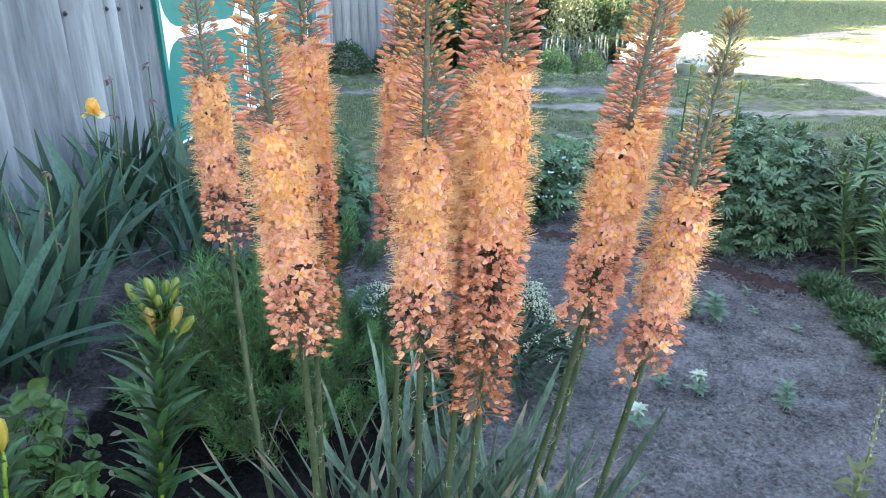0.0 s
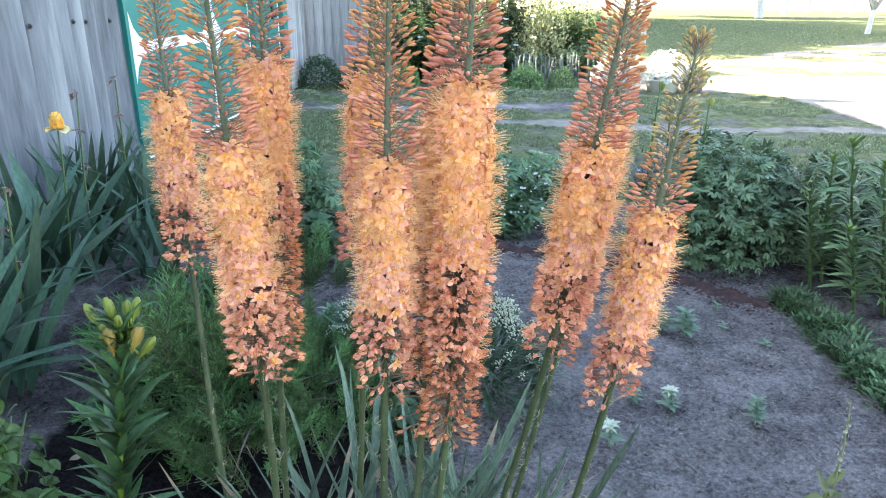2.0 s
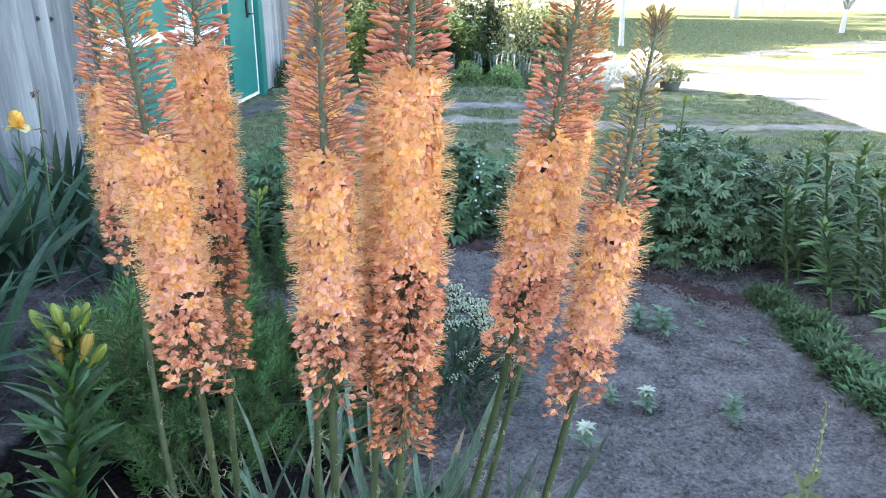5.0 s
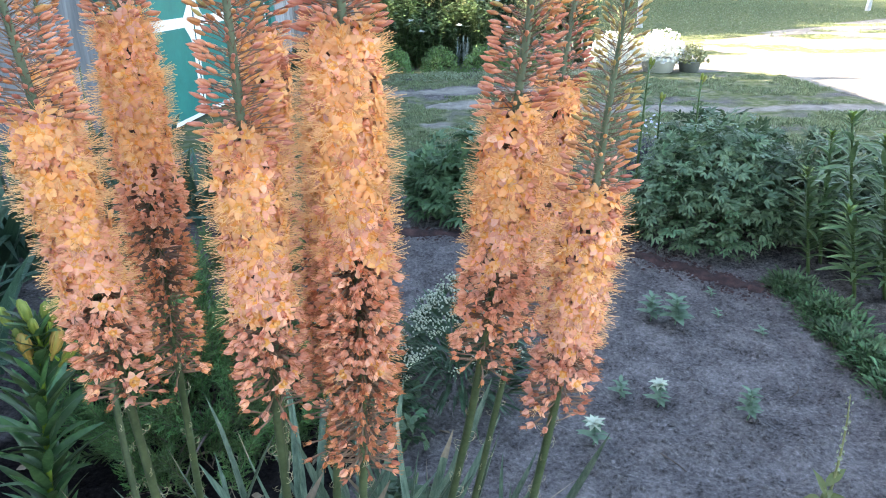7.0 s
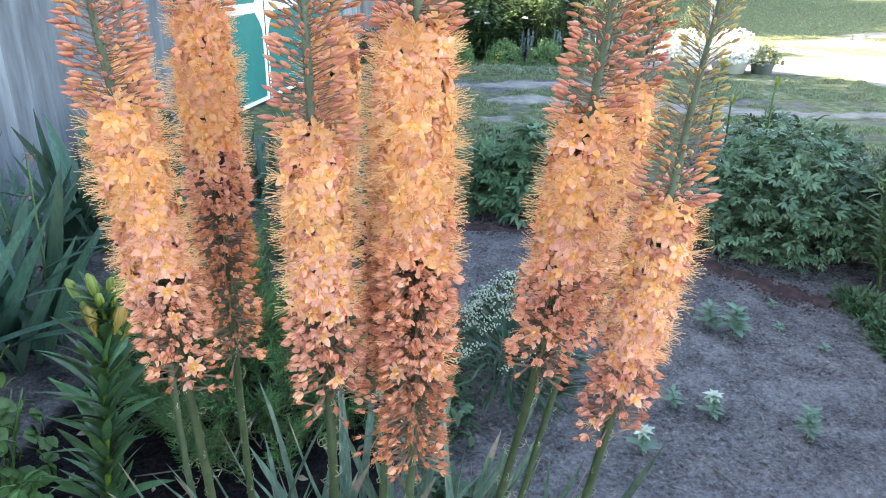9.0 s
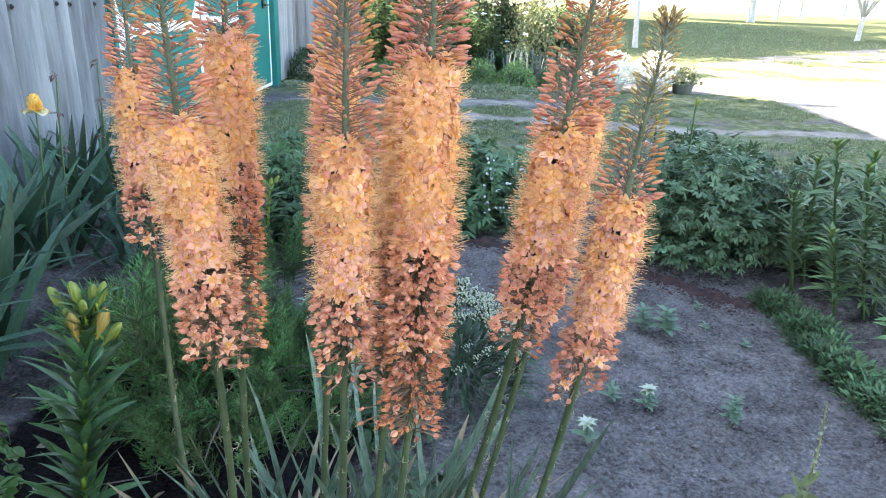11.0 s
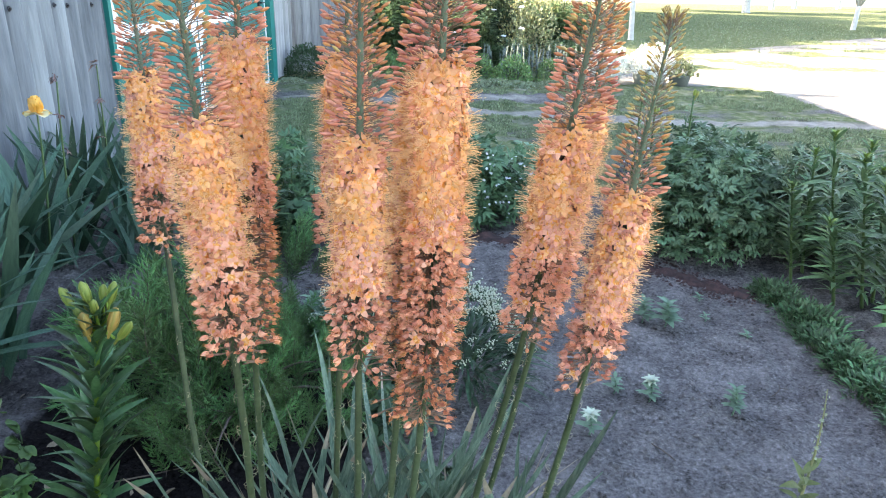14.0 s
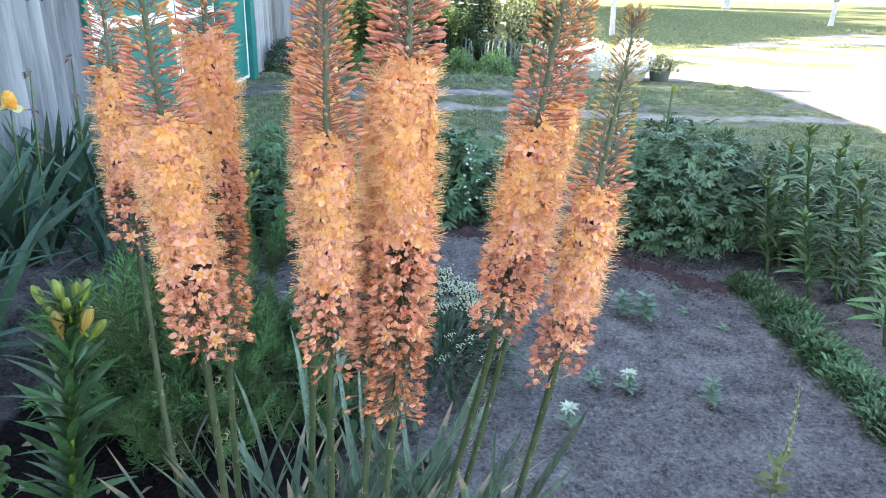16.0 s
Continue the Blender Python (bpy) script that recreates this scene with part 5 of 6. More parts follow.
# variegated spurges and weeds on the bare soil
SPURGE = leaf_mesh("spurge_leaf", G_WEED, 0.034, 0.0080, 0.25, 0.25)
SPURGE_W = leaf_mesh("white_bract", M_CREAMY, 0.026, 0.0062, 0.4, 0.35)
def weed(x, y, h, n, size, seed, label, white=0, name="weed", leaf=None):
    r = random.Random(seed)
    root = thing(name, label, "weed", spot(x, y), "weeds on the bare soil")
    b = Build()
    b.tube(curve((0, 0, -0.01), (0.0, 0, h), (0.008, 0, 0), 4), [0.003, 0.0028, 0.0024, 0.0018], 5)
    part("stem", b.mesh("stem", G_WEED), root)
    for i in range(n):
        s = (i + 0.7) / n
        a = i * 2.39996
        part("leaf", leaf or SPURGE, root, m=oriented((0, 0, h * (0.25 + 0.75 * s)), (math.cos(a), math.sin(a), 0.15 + 0.6 * s), (0, 0, 1), size * (1.15 - 0.4 * s) * r.uniform(0.85, 1.15)))
    for i in range(white):
        a = i * 2.39996 + 0.5
        part("bract", SPURGE_W, root, "white-edged bract", oriented((0, 0, h), (math.cos(a), math.sin(a), 0.25 + 0.45 * (i % 3)), (0, 0, 1), size * r.uniform(0.8, 1.1)))
weed(0.815, 1.91, 0.08, 16, 1.15, 1, "small spurge with white-edged leaves on bare soil", 18, "spurge")
weed(0.575, 1.74, 0.07, 12, 1.25, 2, "small spurge with white-edged leaves beside the stems", 16, "spurge")
weed(0.72, 1.98, 0.06, 12, 1.15, 3, "pale grey-green seedling on bare soil")
weed(1.045, 1.81, 0.10, 24, 1.15, 4, "pale grey-green weed with toothed leaves")
weed(1.04, 2.40, 0.11, 24, 1.7, 5, "broad-leaved pale weed on bare soil")
weed(0.97, 2.46, 0.10, 20, 1.5, 6, "broad-leaved pale weed on bare soil")
weed(1.22, 2.45, 0.03, 7, 0.8, 7, "tiny green seedling on bare soil")
weed(1.32, 2.3, 0.025, 7, 0.8, 8, "tiny green seedling on bare soil")
weed(1.28, 2.66, 0.03, 8, 0.8, 9, "tiny green seedling on bare soil")
weed(-0.33, 2.48, 0.12, 30, 1.7, 10, "bluish leafy weed on the soil")
weed(-0.20, 2.28, 0.12, 16, 1.2, 11, "bluish leafy weed on the soil")

# yellowing plant with a spent flower spike
BROAD = [leaf_mesh("broad_leaf", G_YELLOW, 0.054, 0.0105, d, 0.5, 6, (0.3, 0.8, 1, 0.85, 0.5, 0.05), t) for d, t in ((0.1, 0.4), (0.5, -0.6), (0.3, 0.9))]
wp = thing("wilting_plant", "wilting plant, yellow-green leaves below a pale spent spike", "plant", spot(1.03, 1.40))
b = Build()
top = (0.02, 0.02, 0.36)
pts = curve((0, 0, -0.01), top, (0.012, 0, 0), 7)
b.tube(pts, [0.0045, 0.004, 0.0035, 0.003, 0.0025, 0.002, 0.001], 6)
part("stem", b.mesh("stem", G_STRAW), wp)
r = random.Random(15)
for i in range(9):
    a = i * 2.4
    part("leaf", BROAD[i % 3], wp, m=oriented((0, 0, 0.03 + 0.012 * i), (math.cos(a), math.sin(a), 0.7 + 0.05 * i), (0, 0, 1), r.uniform(0.8, 1.15)))
for i in range(34):
    s = 0.45 + 0.55 * i / 34
    p = Vector([np.interp(s * 6, range(7), [q[k] for q in pts]) for k in range(3)])
    a = i * 2.4
    part("blossom", SPENT5, wp, "pale spent floret", Matrix.Translation(p + Vector((math.cos(a), math.sin(a), 0)) * 0.006) @ aim((math.cos(a), math.sin(a), 0.3)) @ Matrix.Scale(r.uniform(0.4, 1.0) * (1.25 - 0.75 * s), 4))

# low edging plants in a curved strip
def tuft(seed):
    r = random.Random(seed)
    b = Build()
    for i in range(80):
        a = r.uniform(0, 6.28)
        q = r.random() ** 0.6 * 0.065
        el = r.uniform(0.5, 1.35)
        leaf_into(b, (math.cos(a) * q, math.sin(a) * q, r.uniform(0, 0.03)), (math.cos(a) * math.cos(el), math.sin(a) * math.cos(el), math.sin(el)), (0, 0, 1), r.uniform(0.028, 0.055), 0.0040, 0.35, 0.3, 0, 5)
    return b.mesh("leaves", G_EDGE)
TUFTS = [tuft(300 + k) for k in range(5)]
r = random.Random(33)
MID_LINE = ((1.62, 2.84), (1.645, 2.64), (1.645, 2.38), (1.62, 2.12), (1.60, 1.86), (1.58, 1.56), (1.57, 1.2))
for i in range(130):
    t = 0.45 + i / 129 * 5.53
    k = int(t)
    a, c = MID_LINE[k], MID_LINE[k + 1]
    half = np.interp(t, (0, 0.6, 2, 6), (0.045, 0.06, 0.072, 0.085))
    x = a[0] + (c[0] - a[0]) * (t - k) + r.uniform(-half, half)
    y = a[1] + (c[1] - a[1]) * (t - k) + r.uniform(-0.04, 0.04)
    tf = thing("edging_plant", "low tufted green edging plant", "plant", spot(x, y, -0.005) @ Matrix.Rotation(r.uniform(0, 6), 4, "Z") @ Matrix.Scale(r.uniform(0.75, 1.2), 4), "edging strip of the bed")
    part("leaves", TUFTS[i % 5], tf)
# ---- red-brown crumbled edge of the bed ----
M_RED = mat("red_brown_mulch", ((0.022, 0.016, 0.015), (0.052, 0.027, 0.024), (0.095, 0.048, 0.040)), scale=22, rough=0.95, bump=0.8, bscale=70)
EDGE = ((-0.05, 3.50), (0.35, 3.44), (0.80, 3.30), (1.16, 3.08), (1.37, 2.86), (1.52, 2.68))
b = Build()
rows = []
for i in range(120):
    t = i / 119 * (len(EDGE) - 1.001)
    k = int(t)
    a, c = Vector(EDGE[k]), Vector(EDGE[k + 1])
    p, d = a.lerp(c, t - k), (c - a).normalized()
    nrm = Vector((-d.y, d.x))
    row = []
    for j in range(9):
        s = (j - 4) / 4
        q = p + nrm * s * (0.050 + 0.055 * noise.noise(Vector((i * 0.22, j * 0.25, 5))))
        bump_ = 0.022 * (1 - s * s) + 0.012 * noise.noise(Vector((q.x * 25, q.y * 25, 1))) * (1 - s * s)
        row.append((q.x, q.y, height(q.x, q.y) + bump_ - 0.006))
    rows.append(row)
b.grid(rows)
tagged(new("mulch_edge", b.mesh("mulch_edge", M_RED)), "crumbled red-brown mulch along the edge of the bed", "edging", kind="structure")

# ---- crumbs of soil, dead leaves and twigs ----
r = random.Random(400)
b = Build()
def clod(b, x, y, s, r):
    z = height(x, y) + s * 0.15
    o = len(b.v)
    pts = [(1, 0, 0), (-1, 0, 0), (0, 1, 0), (0, -1, 0), (0, 0, 0.8), (0, 0, -0.6)]
    b.v += [(x + p[0] * s * r.uniform(0.6, 1.3), y + p[1] * s * r.uniform(0.6, 1.3), z + p[2] * s * r.uniform(0.5, 1.0)) for p in pts]
    for f in ((0, 2, 4), (2, 1, 4), (1, 3, 4), (3, 0, 4), (2, 0, 5), (1, 2, 5), (3, 1, 5), (0, 3, 5)):
        b.f.append(tuple(o + q for q in f))
        b.m.append(0)
for i in range(32000):
    x, y = r.uniform(-1.7, 2.0), r.uniform(1.0, 3.6)
    clod(b, x, y, 0.0018 + 0.012 * r.random() ** 5, r)
cm = b.mesh("soil_crumbs", M_GROUND, False)
# crumbs carry the same painted shade and damp as the ground
cm.color_attributes.new("cover", "FLOAT_COLOR", "POINT").data.foreach_set("color", [c for x, y, _ in b.v for c in (0.0, 0.0, shade_damp_soil(x, y), 1.0)])
red = Build()
for i in range(2600):
    t = r.random() * (len(EDGE) - 1.001)
    k = int(t)
    p = Vector(EDGE[k]).lerp(Vector(EDGE[k + 1]), t - k) + Vector((r.gauss(0, 0.055), r.gauss(0, 0.055)))
    clod(red, p.x, p.y, 0.003 + 0.010 * r.random() ** 3, r)
tagged(new("mulch_crumbs", red.mesh("mulch_crumbs", M_RED, False)), "scattered crumbs of red-brown mulch", "mulch", kind="stuff")
tagged(new("soil_crumbs", cm), "crumbs and clods of dry grey soil", "soil", kind="stuff")
for i, (x, y, a, L) in enumerate(((0.80, 1.62, 2.2, 0.16), (-0.75, 1.55, 0.3, 0.22), (-0.98, 2.15, 2.6, 0.2), (-1.1, 1.9, 0.4, 0.16), (1.25, 1.95, 0.9, 0.1), (-0.85, 2.45, 1.2, 0.14))):
    b = Build()
    d = Vector((math.cos(a), math.sin(a), 0))
    pts = curve((0, 0, 0.006), d * L + Vector((0, 0, 0.01)), (0.01, -0.01, 0.006), 6)
    b.tube(pts, [0.002, 0.0022, 0.002, 0.0018, 0.0015, 0.001], 5)
    b.tube([pts[3], pts[3] + Vector((d.y, -d.x, 0.15)) * 0.03], [0.0012, 0.0006], 4)
    ob = new("twig", b.mesh("twig", M_TWIG))
    ob.matrix_basis = spot(x, y)
    tagged(ob, "thin dry twig lying on the soil", "twig", "twigs on the soil")
DEAD = leaf_mesh("dead_leaf", M_DRY, 0.05, 0.011, -0.15, 0.5, 5, (0.2, 0.9, 1, 0.6, 0.05), 1.2)
for i in range(34):
    ob = new("dead_leaf", DEAD)
    x, y = (r.uniform(-1.3, 0.25), r.uniform(1.2, 3.2)) if i % 3 else (r.uniform(-1.2, -0.1), r.uniform(1.2, 2.6))
    ob.matrix_basis = spot(x, y, 0.008) @ Matrix.Rotation(r.uniform(0, 6), 4, "Z") @ Matrix.Scale(r.uniform(0.4, 1.1), 4)
    tagged(ob, "curled dry leaf on the soil", "leaf", "dead leaves")

# ---- turf ----
def turf(name, label, n, pick, seed, hgt=(0.02, 0.06), material=G_GRASS):
    r = random.Random(seed)
    b = Build()
    made = 0
    while made < n:
        x, y, k = pick(r)
        if k <= 0 or noise.noise(Vector((x * 1.6, y * 1.6, 9))) + 0.25 * noise.noise(Vector((x * 5, y * 5, 2))) < -0.16 + 0.4 * (1 - k):
            made += 0.3
            continue
        made += 1
        z = height(x, y)
        for _ in range(4):
            a = r.uniform(0, 6.28)
            h = r.uniform(*hgt) * (1 + y * 0.03)
            w = 0.0022 * (1 + y * 0.06)
            px, py = x + r.uniform(-0.02, 0.02), y + r.uniform(-0.02, 0.02)
            lx, ly = math.cos(a) * h * 0.6, math.sin(a) * h * 0.6
            sx, sy = -math.sin(a) * w, math.cos(a) * w
            o = len(b.v)
            b.v += [(px - sx, py - sy, z - 0.004), (px + sx, py + sy, z - 0.004), (px + lx * 0.4 + sx * 0.8, py + ly * 0.4 + sy * 0.8, z + h * 0.65), (px + lx * 0.4 - sx * 0.8, py + ly * 0.4 - sy * 0.8, z + h * 0.65), (px + lx, py + ly, z + h)]
            b.f += [(o, o + 1, o + 2, o + 3), (o + 3, o + 2, o + 4)]
            b.m += [0, 0]
    return tagged(new(name, b.mesh(name, material)), label, "grass", kind="stuff")
def near_lawn(r):
    x, y = r.uniform(-1.5, 5.2), r.uniform(4.0, 8.85)
    t, p = cover(x, y)
    return x, y, t * 1.2 - max(0.0, p - 0.27) * 4.0
turf("lawn_grass", "short worn grass of the near lawn", 36000, near_lawn, 61, (0.008, 0.024))
def far_lawn(r):
    y = r.uniform(14, 34)
    x = r.uniform(1.5, 16)
    t, p = cover(x, y)
    return x, y, 1.0 if t > 0.5 else 0.0
turf("far_grass", "longer grass under the far trees", 6000, far_lawn, 62, (0.02, 0.035))

# ---- ground cover edging and rounded bushes at the end of the lawn ----
def clump_mesh(seed, n, rx, ry, h, leaf, w, material, shell=0.75, n_seg=4):
    """A joined mound of many small leaves with an uneven skin."""
    r = random.Random(seed)
    b = Build()
    for i in range(n):
        a, u = r.uniform(0, 6.28), r.random()
        d = Vector((math.cos(a) * math.sqrt(1 - u * u), math.sin(a) * math.sqrt(1 - u * u), u))
        k = (shell + (1 - shell) * r.random()) * (1 + 0.14 * noise.noise(d * 2.5 + Vector((seed, 0, 0))))
        p = Vector((d.x * rx * k, d.y * ry * k, d.z * h * k))
        e = (d + Vector((r.uniform(-0.8, 0.8), r.uniform(-0.8, 0.8), r.uniform(-0.4, 0.8)))).normalized()
        leaf_into(b, p, e, (d + Vector((r.uniform(-0.5, 0.5), r.uniform(-0.5, 0.5), 0.4))), leaf * r.uniform(0.7, 1.2), w, 0.2, 0.25, 0, n_seg)
    return b.mesh("foliage", material)
def mound(name, label, cat, x, y, me, turn=0.0, sc=1.0, group="", m_inner=None):
    root = thing(name, label, cat, spot(x, y) @ Matrix.Rotation(turn, 4, "Z") @ Matrix.Scale(sc, 4), group)
    part("foliage", me, root, kind="stuff")
    return root
G_MAT = leafmat("mat_leaf", (0.15, 0.19, 0.11), (0.32, 0.36, 0.24), 0.15, 0.6, island=0.25)
CUSH = [clump_mesh(500 + k, 460, 0.22, 0.16, 0.085, 0.03, 0.008, G_MAT, 0.85, 3) for k in range(3)]
for i in range(14):
    mound("cushion_plant", "low pale green cushion plant edging the border", "plant", -0.40 + i * 0.23, 9.0 + 0.03 * math.sin(i * 1.7), CUSH[i % 3], i * 1.3, 1.0, "cushion edging")
BALL = [clump_mesh(510 + k, 1500, 0.26, 0.26, 0.36, 0.035, 0.009, G_BALL, 0.7, 3) for k in range(2)]
BG = "clipped rounded bushes"
for k, (x, y, s) in enumerate(((0.98, 9.45, 1.0), (1.47, 9.45, 1.05), (0.45, 9.5, 1.0), (-0.18, 9.55, 1.05), (2.0, 9.6, 0.8))):
    mound("round_bush", "small rounded green bush with fine leaves", "bush", x, y, BALL[k % 2], k, s, BG)
# silver-leaved spikes behind them
SIL = []
for k in range(2):
    r = random.Random(520 + k)
    b = Build()
    for i in range(9):
        p = Vector((r.uniform(-0.2, 0.2), r.uniform(-0.12, 0.12), 0))
        t = p + Vector((r.uniform(-0.05, 0.05), r.uniform(-0.05, 0.05), r.uniform(0.34, 0.5)))
        b.tube([p, p.lerp(t, 0.5), t], [0.009, 0.010, 0.006], 5)
        for j in range(22):
            s = r.uniform(0.15, 1.0)
            a = j * 2.4
            leaf_into(b, p.lerp(t, s), (math.cos(a), math.sin(a), 0.9), (0, 0, 1), 0.07 * (1.15 - 0.7 * s), 0.018 * (1.1 - 0.5 * s), 0.2, 0.2, 0, 3)
    SIL.append(b.mesh("foliage", G_SILVER))
for k, (x, y) in enumerate(((1.22, 9.75), (1.72, 9.78), (2.05, 9.85), (2.35, 9.9), (0.75, 9.85), (1.45, 9.95))):
    mound("silver_plant", "silvery woolly-leaved plant with upright flower spikes", "plant", x, y, SIL[k % 2], k * 2.0, 0.95, "silver plants")
# dark bush at the wall's foot, low green by the door
BOX = clump_mesh(530, 2600, 0.34, 0.3, 0.45, 0.035, 0.010, G_DARK, 0.7, 3)
mound("dark_bush", "dense dark green bush at the foot of the boards", "bush", -1.28, 9.72, BOX, 0.0, 0.95)
mound("dark_bush", "dense dark green bush at the foot of the boards", "bush", -0.72, 9.85, BOX, 2.0, 0.85)
mound("cushion_plant", "low green tuft by the door", "plant", -1.42, 9.1, CUSH[0], 0.4, 0.9)

# ---- border of tall leafy plants behind ----
def tall_mesh(seed, n, rx, ry, h, material, leaf=0.14, w=0.024):
    """Upright leafy stems, thick at the skin, open at the top."""
    r = random.Random(seed)
    b = Build()
    for i in range(n):
        a, q = r.uniform(0, 6.28), math.sqrt(r.random())
        p = Vector((math.cos(a) * q * rx, math.sin(a) * q * ry, 0))
        hh = h * r.uniform(0.6, 1.05) * (1.1 - 0.35 * q)
        t = p + Vector((r.uniform(-0.12, 0.12) + p.x * 0.2, r.uniform(-0.12, 0.12) + p.y * 0.2, hh))
        b.tube([p, p.lerp(t, 0.5), t], [0.006, 0.005, 0.002], 4, cap=False)
        for j in range(30):
            s = r.uniform(0.12, 1.0)
            g = j * 2.4 + r.uniform(-0.3, 0.3)
            leaf_into(b, p.lerp(t, s), (math.cos(g), math.sin(g), r.uniform(0.2, 0.9)), (0, 0, 1), leaf * r.uniform(0.6, 1.2), w, 0.4, 0.2, 0, 4)
    return b.mesh("foliage", material)
G_BORDER = leafmat("border_leaf", (0.040, 0.085, 0.032), (0.12, 0.195, 0.075), 0.2, 0.5, island=0.35)
TALL = [tall_mesh(540 + k, 110, 0.5, 0.4, h, G_BORDER if k < 2 else G_DARK) for k, h in enumerate((0.9, 1.2, 1.5))]
BT = "tall border plants"
for k, (x, y, v, s) in enumerate(((0.2, 10.5, 0, 1.0), (0.95, 10.6, 1, 0.9), (-0.35, 10.9, 1, 1.0), (1.55, 10.4, 0, 0.55), (2.5, 10.7, 0, 0.6), (0.4, 11.5, 2, 1.1), (-1.2, 11.6, 2, 1.1), (1.4, 11.8, 2, 1.0), (2.6, 12.2, 1, 1.0), (-0.4, 12.6, 2, 1.3), (-2.0, 12.8, 2, 1.4))):
    mound("tall_border_plant", "tall dark green leafy border plant", "plant", x, y, TALL[v], k * 1.1, s, BT)
whites = thing("white_flowers", "white flowers among the tall border plants", "flower", spot(0.55, 10.1))
r = random.Random(8)
b = Build()
for i in range(12):
    p = Vector((r.uniform(-0.5, 1.3), r.uniform(-0.1, 0.5), r.uniform(0.45, 0.95)))
    for k in range(7):
        a = k * 0.9
        leaf_into(b, p, (math.cos(a), math.sin(a) - 0.5, r.uniform(0.1, 0.6)), (0, -0.5, 1), 0.05, 0.018, 0.2, 0.2, 0, 3)
part("blossoms", b.mesh("blossoms", M_BLOSSOM), whites, kind="stuff")
PALE = [clump_mesh(550 + k, 2200, 0.75, 0.6, 1.5, 0.07, 0.02, G_PALE, 0.55, 3) for k in range(2)]
for k, (x, y, s) in enumerate(((1.95, 11.2, 0.75), (2.1, 12.6, 0.9), (3.0, 13.2, 0.85), (1.0, 13.2, 1.2), (3.6, 12.4, 0.45))):
    mound("pale_shrub", "pale yellow-green flowering shrub catching the sun", "shrub", x, y, PALE[k % 2], k, s, "sunlit shrubs")

# ---- white planter and pots in the sun ----
M_PLASTIC = mat("white_tub", ((0.70, 0.70, 0.68), (0.82, 0.82, 0.80)), scale=6, rough=0.5, bump=0.05)
M_GREYPOT = mat("grey_tub", ((0.16, 0.17, 0.17), (0.26, 0.27, 0.27)), scale=9, rough=0.7, bump=0.2)
def tub(name, label, x, y, rad, h, material, plant, pm):
    root = thing(name, label, "planter", spot(x, y), "planters on the path")
    b = Build()
    b.tube([(0, 0, 0), (0, 0, h * 0.9), (0, 0, h * 0.92), (0, 0, h), (0, 0, h), (0, 0, h * 0.8)], [rad * 0.78, rad * 0.97, rad * 1.05, rad * 1.05, rad * 0.95, rad * 0.9], 24)
    part("tub", b.mesh("tub", material), root)
    part("plant", plant, root, pm, Matrix.Translation((0, 0, h * 0.85)))
M_TUBFLOWER = mat("white_tub_blossom", ((0.62, 0.62, 0.54), (0.80, 0.80, 0.74)), scale=60, rough=0.6, bump=0, sub=0.25)
WHITEPL = clump_mesh(560, 1100, 0.36, 0.32, 0.40, 0.05, 0.02, M_TUBFLOWER, 0.5, 3)
YELPL = clump_mesh(561, 500, 0.22, 0.2, 0.24, 0.05, 0.014, G_PALE, 0.5, 3)
tub("flower_tub", "white round tub heaped with white flowers in sunlight", 2.72, 9.50, 0.24, 0.15, M_PLASTIC, WHITEPL, "mound of white flowers")
tub("flower_tub", "white round tub heaped with white flowers in sunlight", 3.34, 9.50, 0.24, 0.17, M_PLASTIC, WHITEPL, "mound of white flowers")
tub("flower_pot", "grey pot with pale leafy plant beside the tubs", 3.72, 9.40, 0.15, 0.14, M_GREYPOT, YELPL, "pale leafy plant")

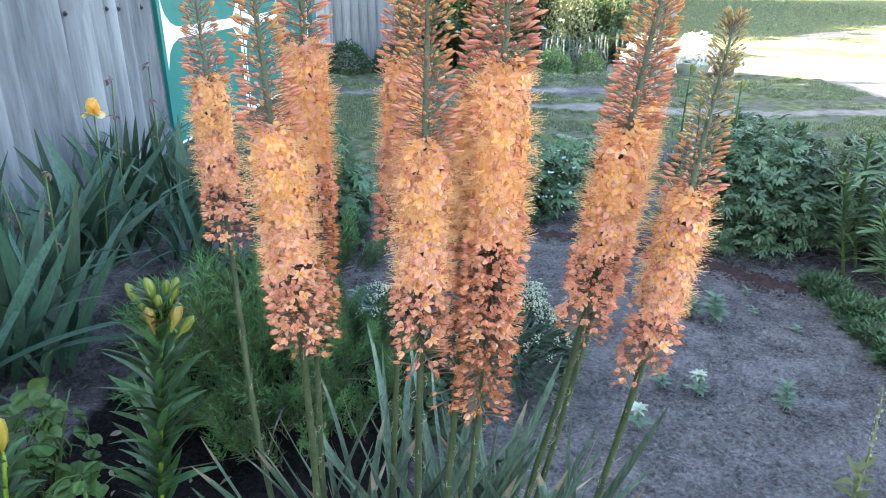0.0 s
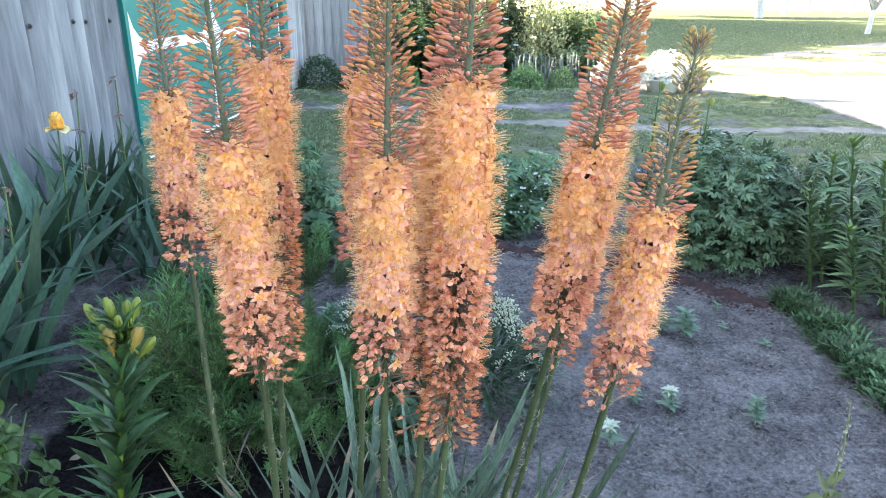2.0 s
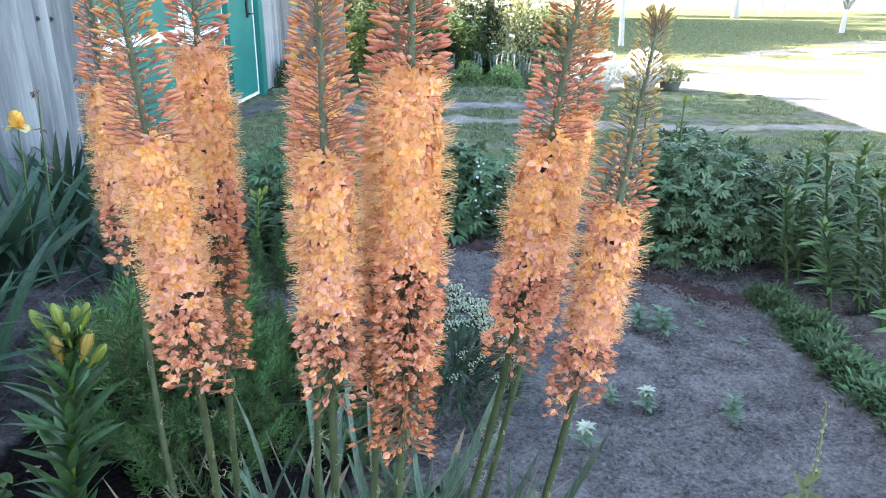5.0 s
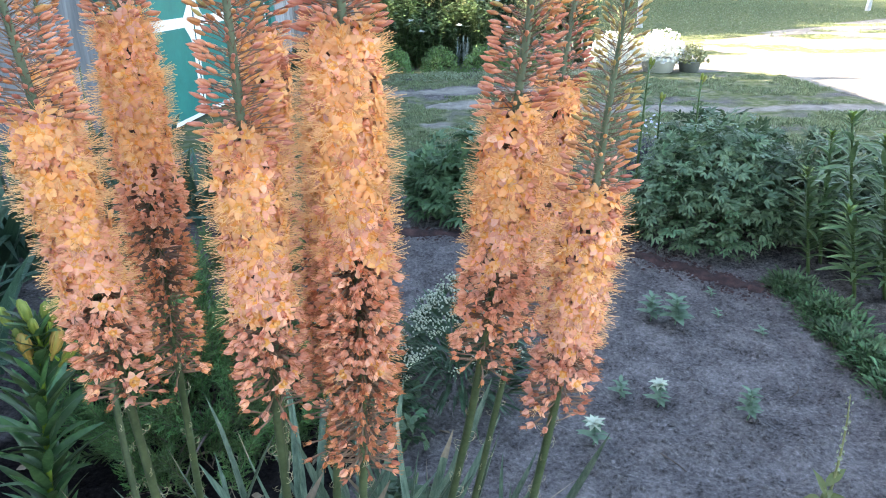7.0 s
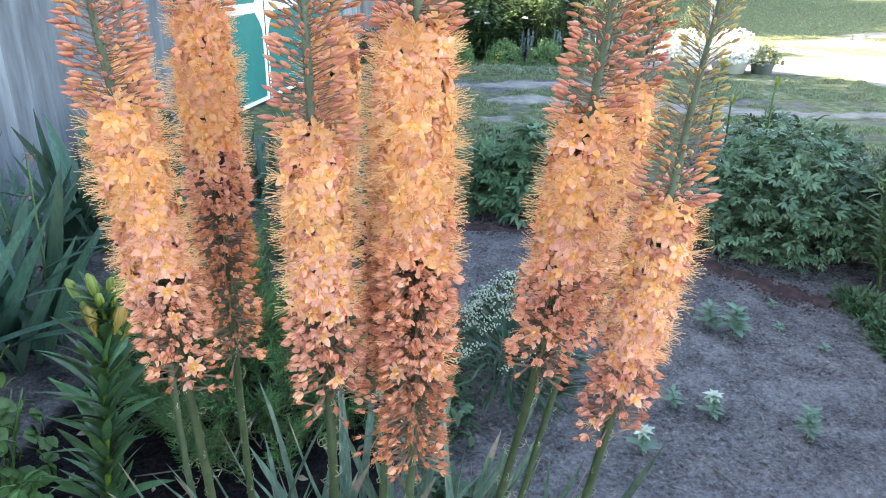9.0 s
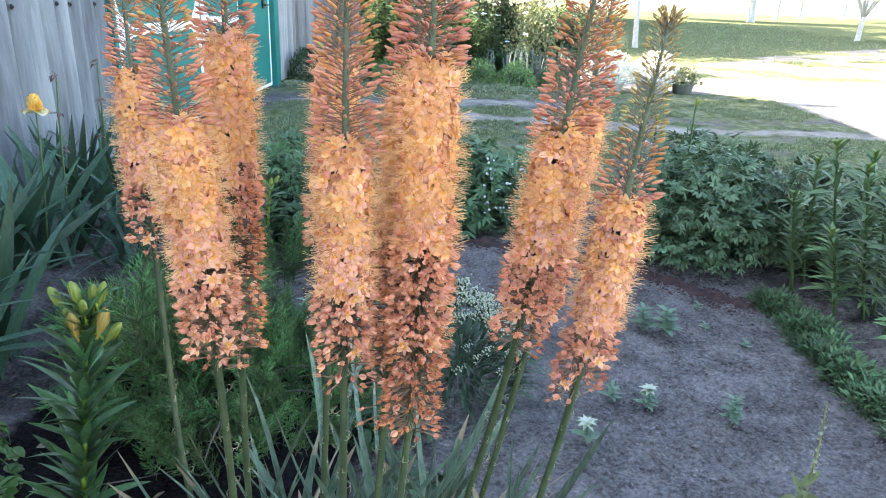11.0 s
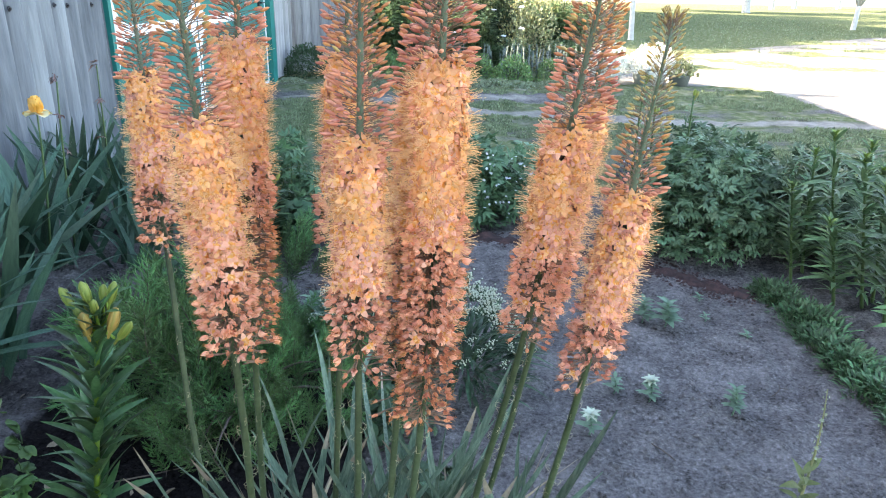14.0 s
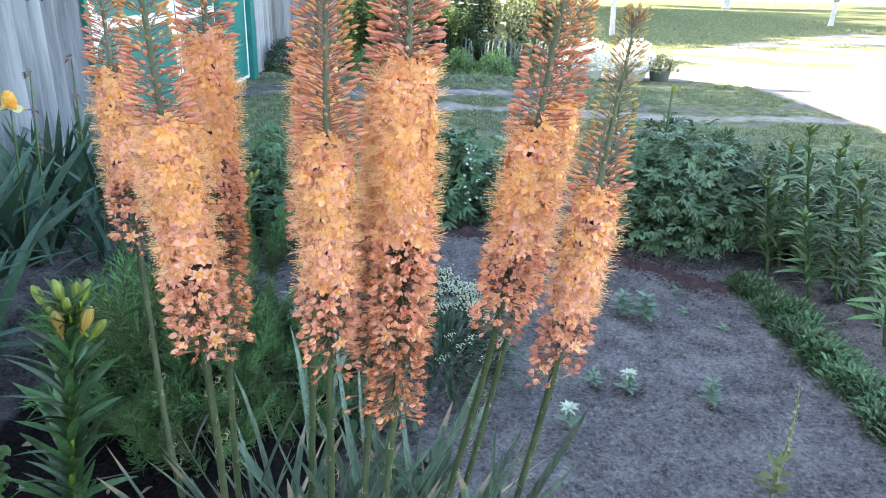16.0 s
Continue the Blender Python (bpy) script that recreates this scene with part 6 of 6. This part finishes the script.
# ---- trees with whitewashed trunks ----
M_LIME = mat("whitewashed_bark", ((0.34, 0.34, 0.33), (0.50, 0.50, 0.48)), scale=12, rough=0.9, bump=0.6, bscale=30)
M_BARK = mat("grey_bark", ((0.09, 0.075, 0.06), (0.20, 0.17, 0.14)), scale=10, rough=0.95, bump=0.8, bscale=30, stretch=(1, 1, 0.3))
G_TREE = leafmat("tree_leaf", (0.035, 0.070, 0.020), (0.085, 0.135, 0.045), 0.1, 0.5, island=0.3)
def tree(x, y, h, trunk_r, crown_r, fork, seed, label, dense=1.0, white=1.1, n_cl=26, leaf=0.16):
    r = random.Random(seed)
    root = thing("tree", label, "tree", spot(x, y), "orchard trees")
    b = Build()
    lean = Vector((r.uniform(-0.1, 0.1), r.uniform(-0.1, 0.1), 0))
    p0, p1 = Vector((0, 0, -0.05)), Vector((lean.x, lean.y, fork))
    b.tube([p0, p0.lerp(p1, 0.06), p0.lerp(p1, 0.5), p1], [trunk_r * 1.35, trunk_r * 1.05, trunk_r * 0.9, trunk_r * 0.85], 10)
    part("trunk", b.mesh("trunk", M_LIME if white else M_BARK), root, "whitewashed trunk" if white else "")
    ends = []
    for k in range(6):
        a = k * 1.05 + r.uniform(-0.3, 0.3)
        e = p1 + Vector((math.cos(a) * crown_r * 0.6, math.sin(a) * crown_r * 0.6, (h - fork) * r.uniform(0.35, 0.75)))
        lb = Build()
        pts = curve(p1 - Vector((0, 0, 0.05)), e, (0, 0, 0.15), 6)
        lb.tube(pts, [trunk_r * f for f in (0.6, 0.5, 0.4, 0.3, 0.2, 0.1)], 7)
        for q in range(4):
            s = pts[2 + q % 4]
            t = s + Vector((r.uniform(-1, 1), r.uniform(-1, 1), r.uniform(0.1, 0.9))) * crown_r * 0.4
            lb.tube([s, s.lerp(t, 0.5), t], [trunk_r * 0.2, trunk_r * 0.14, trunk_r * 0.05], 5)
            ends.append(t)
        part("limb", lb.mesh("limb", M_LIME if white and fork < 1.5 else M_BARK), root)
        ends.append(e)
    c = Build()
    for i in range(int(n_cl * dense)):
        q = ends[i % len(ends)] + Vector((r.gauss(0, 0.3), r.gauss(0, 0.3), r.gauss(0, 0.25))) * crown_r * 0.5
        for j in range(70):
            p = q + Vector((r.gauss(0, 0.5), r.gauss(0, 0.5), r.gauss(0, 0.35))) * crown_r * 0.32
            if p.z < fork + 0.3:
                continue
            leaf_into(c, p, (r.uniform(-1, 1), r.uniform(-1, 1), r.uniform(-0.8, 0.5)), (r.uniform(-0.6, 0.6), r.uniform(-0.6, 0.6), 1), leaf * r.uniform(0.7, 1.3), leaf * 0.32, 0.2, 0.2, 0, 3)
    part("crown", c.mesh("crown", G_TREE), root, kind="stuff")
WT = "garden tree with whitewashed trunk on the far lawn"
tree(5.5, 17.3, 4.2, 0.065, 1.0, 1.9, 1, WT, 0.6)
tree(14.8, 23.3, 4.5, 0.085, 1.9, 0.75, 2, "forked tree with whitewashed trunk in the sun", 1.0)
tree(17.6, 37.0, 4.5, 0.19, 1.8, 1.9, 3, WT)
tree(22.5, 44.0, 4.5, 0.14, 1.8, 1.8, 4, WT)
tree(25.0, 46.0, 4.5, 0.14, 1.8, 1.8, 5, WT)
tree(28.5, 47.0, 4.5, 0.14, 1.8, 1.8, 6, WT)
# crowns stay out of view; trees set where their shadows cover the far lawn
DT = "dark leafy tree behind the border, added to shade the far lawn"
for k, (x, y, h) in enumerate(((-2.6, 20.6, 4.8), (-0.8, 23.4, 4.8), (-1.0, 26.5, 7.6), (3.6, 27.5, 8.2), (2.0, 32.0, 8.6), (6.0, 35.0, 9.0), (-1.5, 37.5, 8.2), (7.5, 41.0, 9.4))):
    tree(x, y, h, 0.15, 2.9, 1.7, 7 + k, DT, 2.6, 0, 34, 0.24)

# unseen tall trees added behind the shed, whose shade lies on the far lawn
for k, (x, y, h) in enumerate(((-4.0, 25.5, 8.5), (-5.5, 29.5, 9.5), (-3.0, 33.5, 10.0), (-8.0, 31.0, 11.0))):
    tree(x, y, h, 0.2, 3.4, 2.2, 30 + k, "unseen tall tree added behind the shed to shade the far lawn", 3.4, 0, 40, 0.30)
# lower tree added to shade the near edge of that lawn
tree(0.8, 18.6, 4.4, 0.11, 1.7, 1.3, 40, DT, 2.2, 0, 34, 0.2)
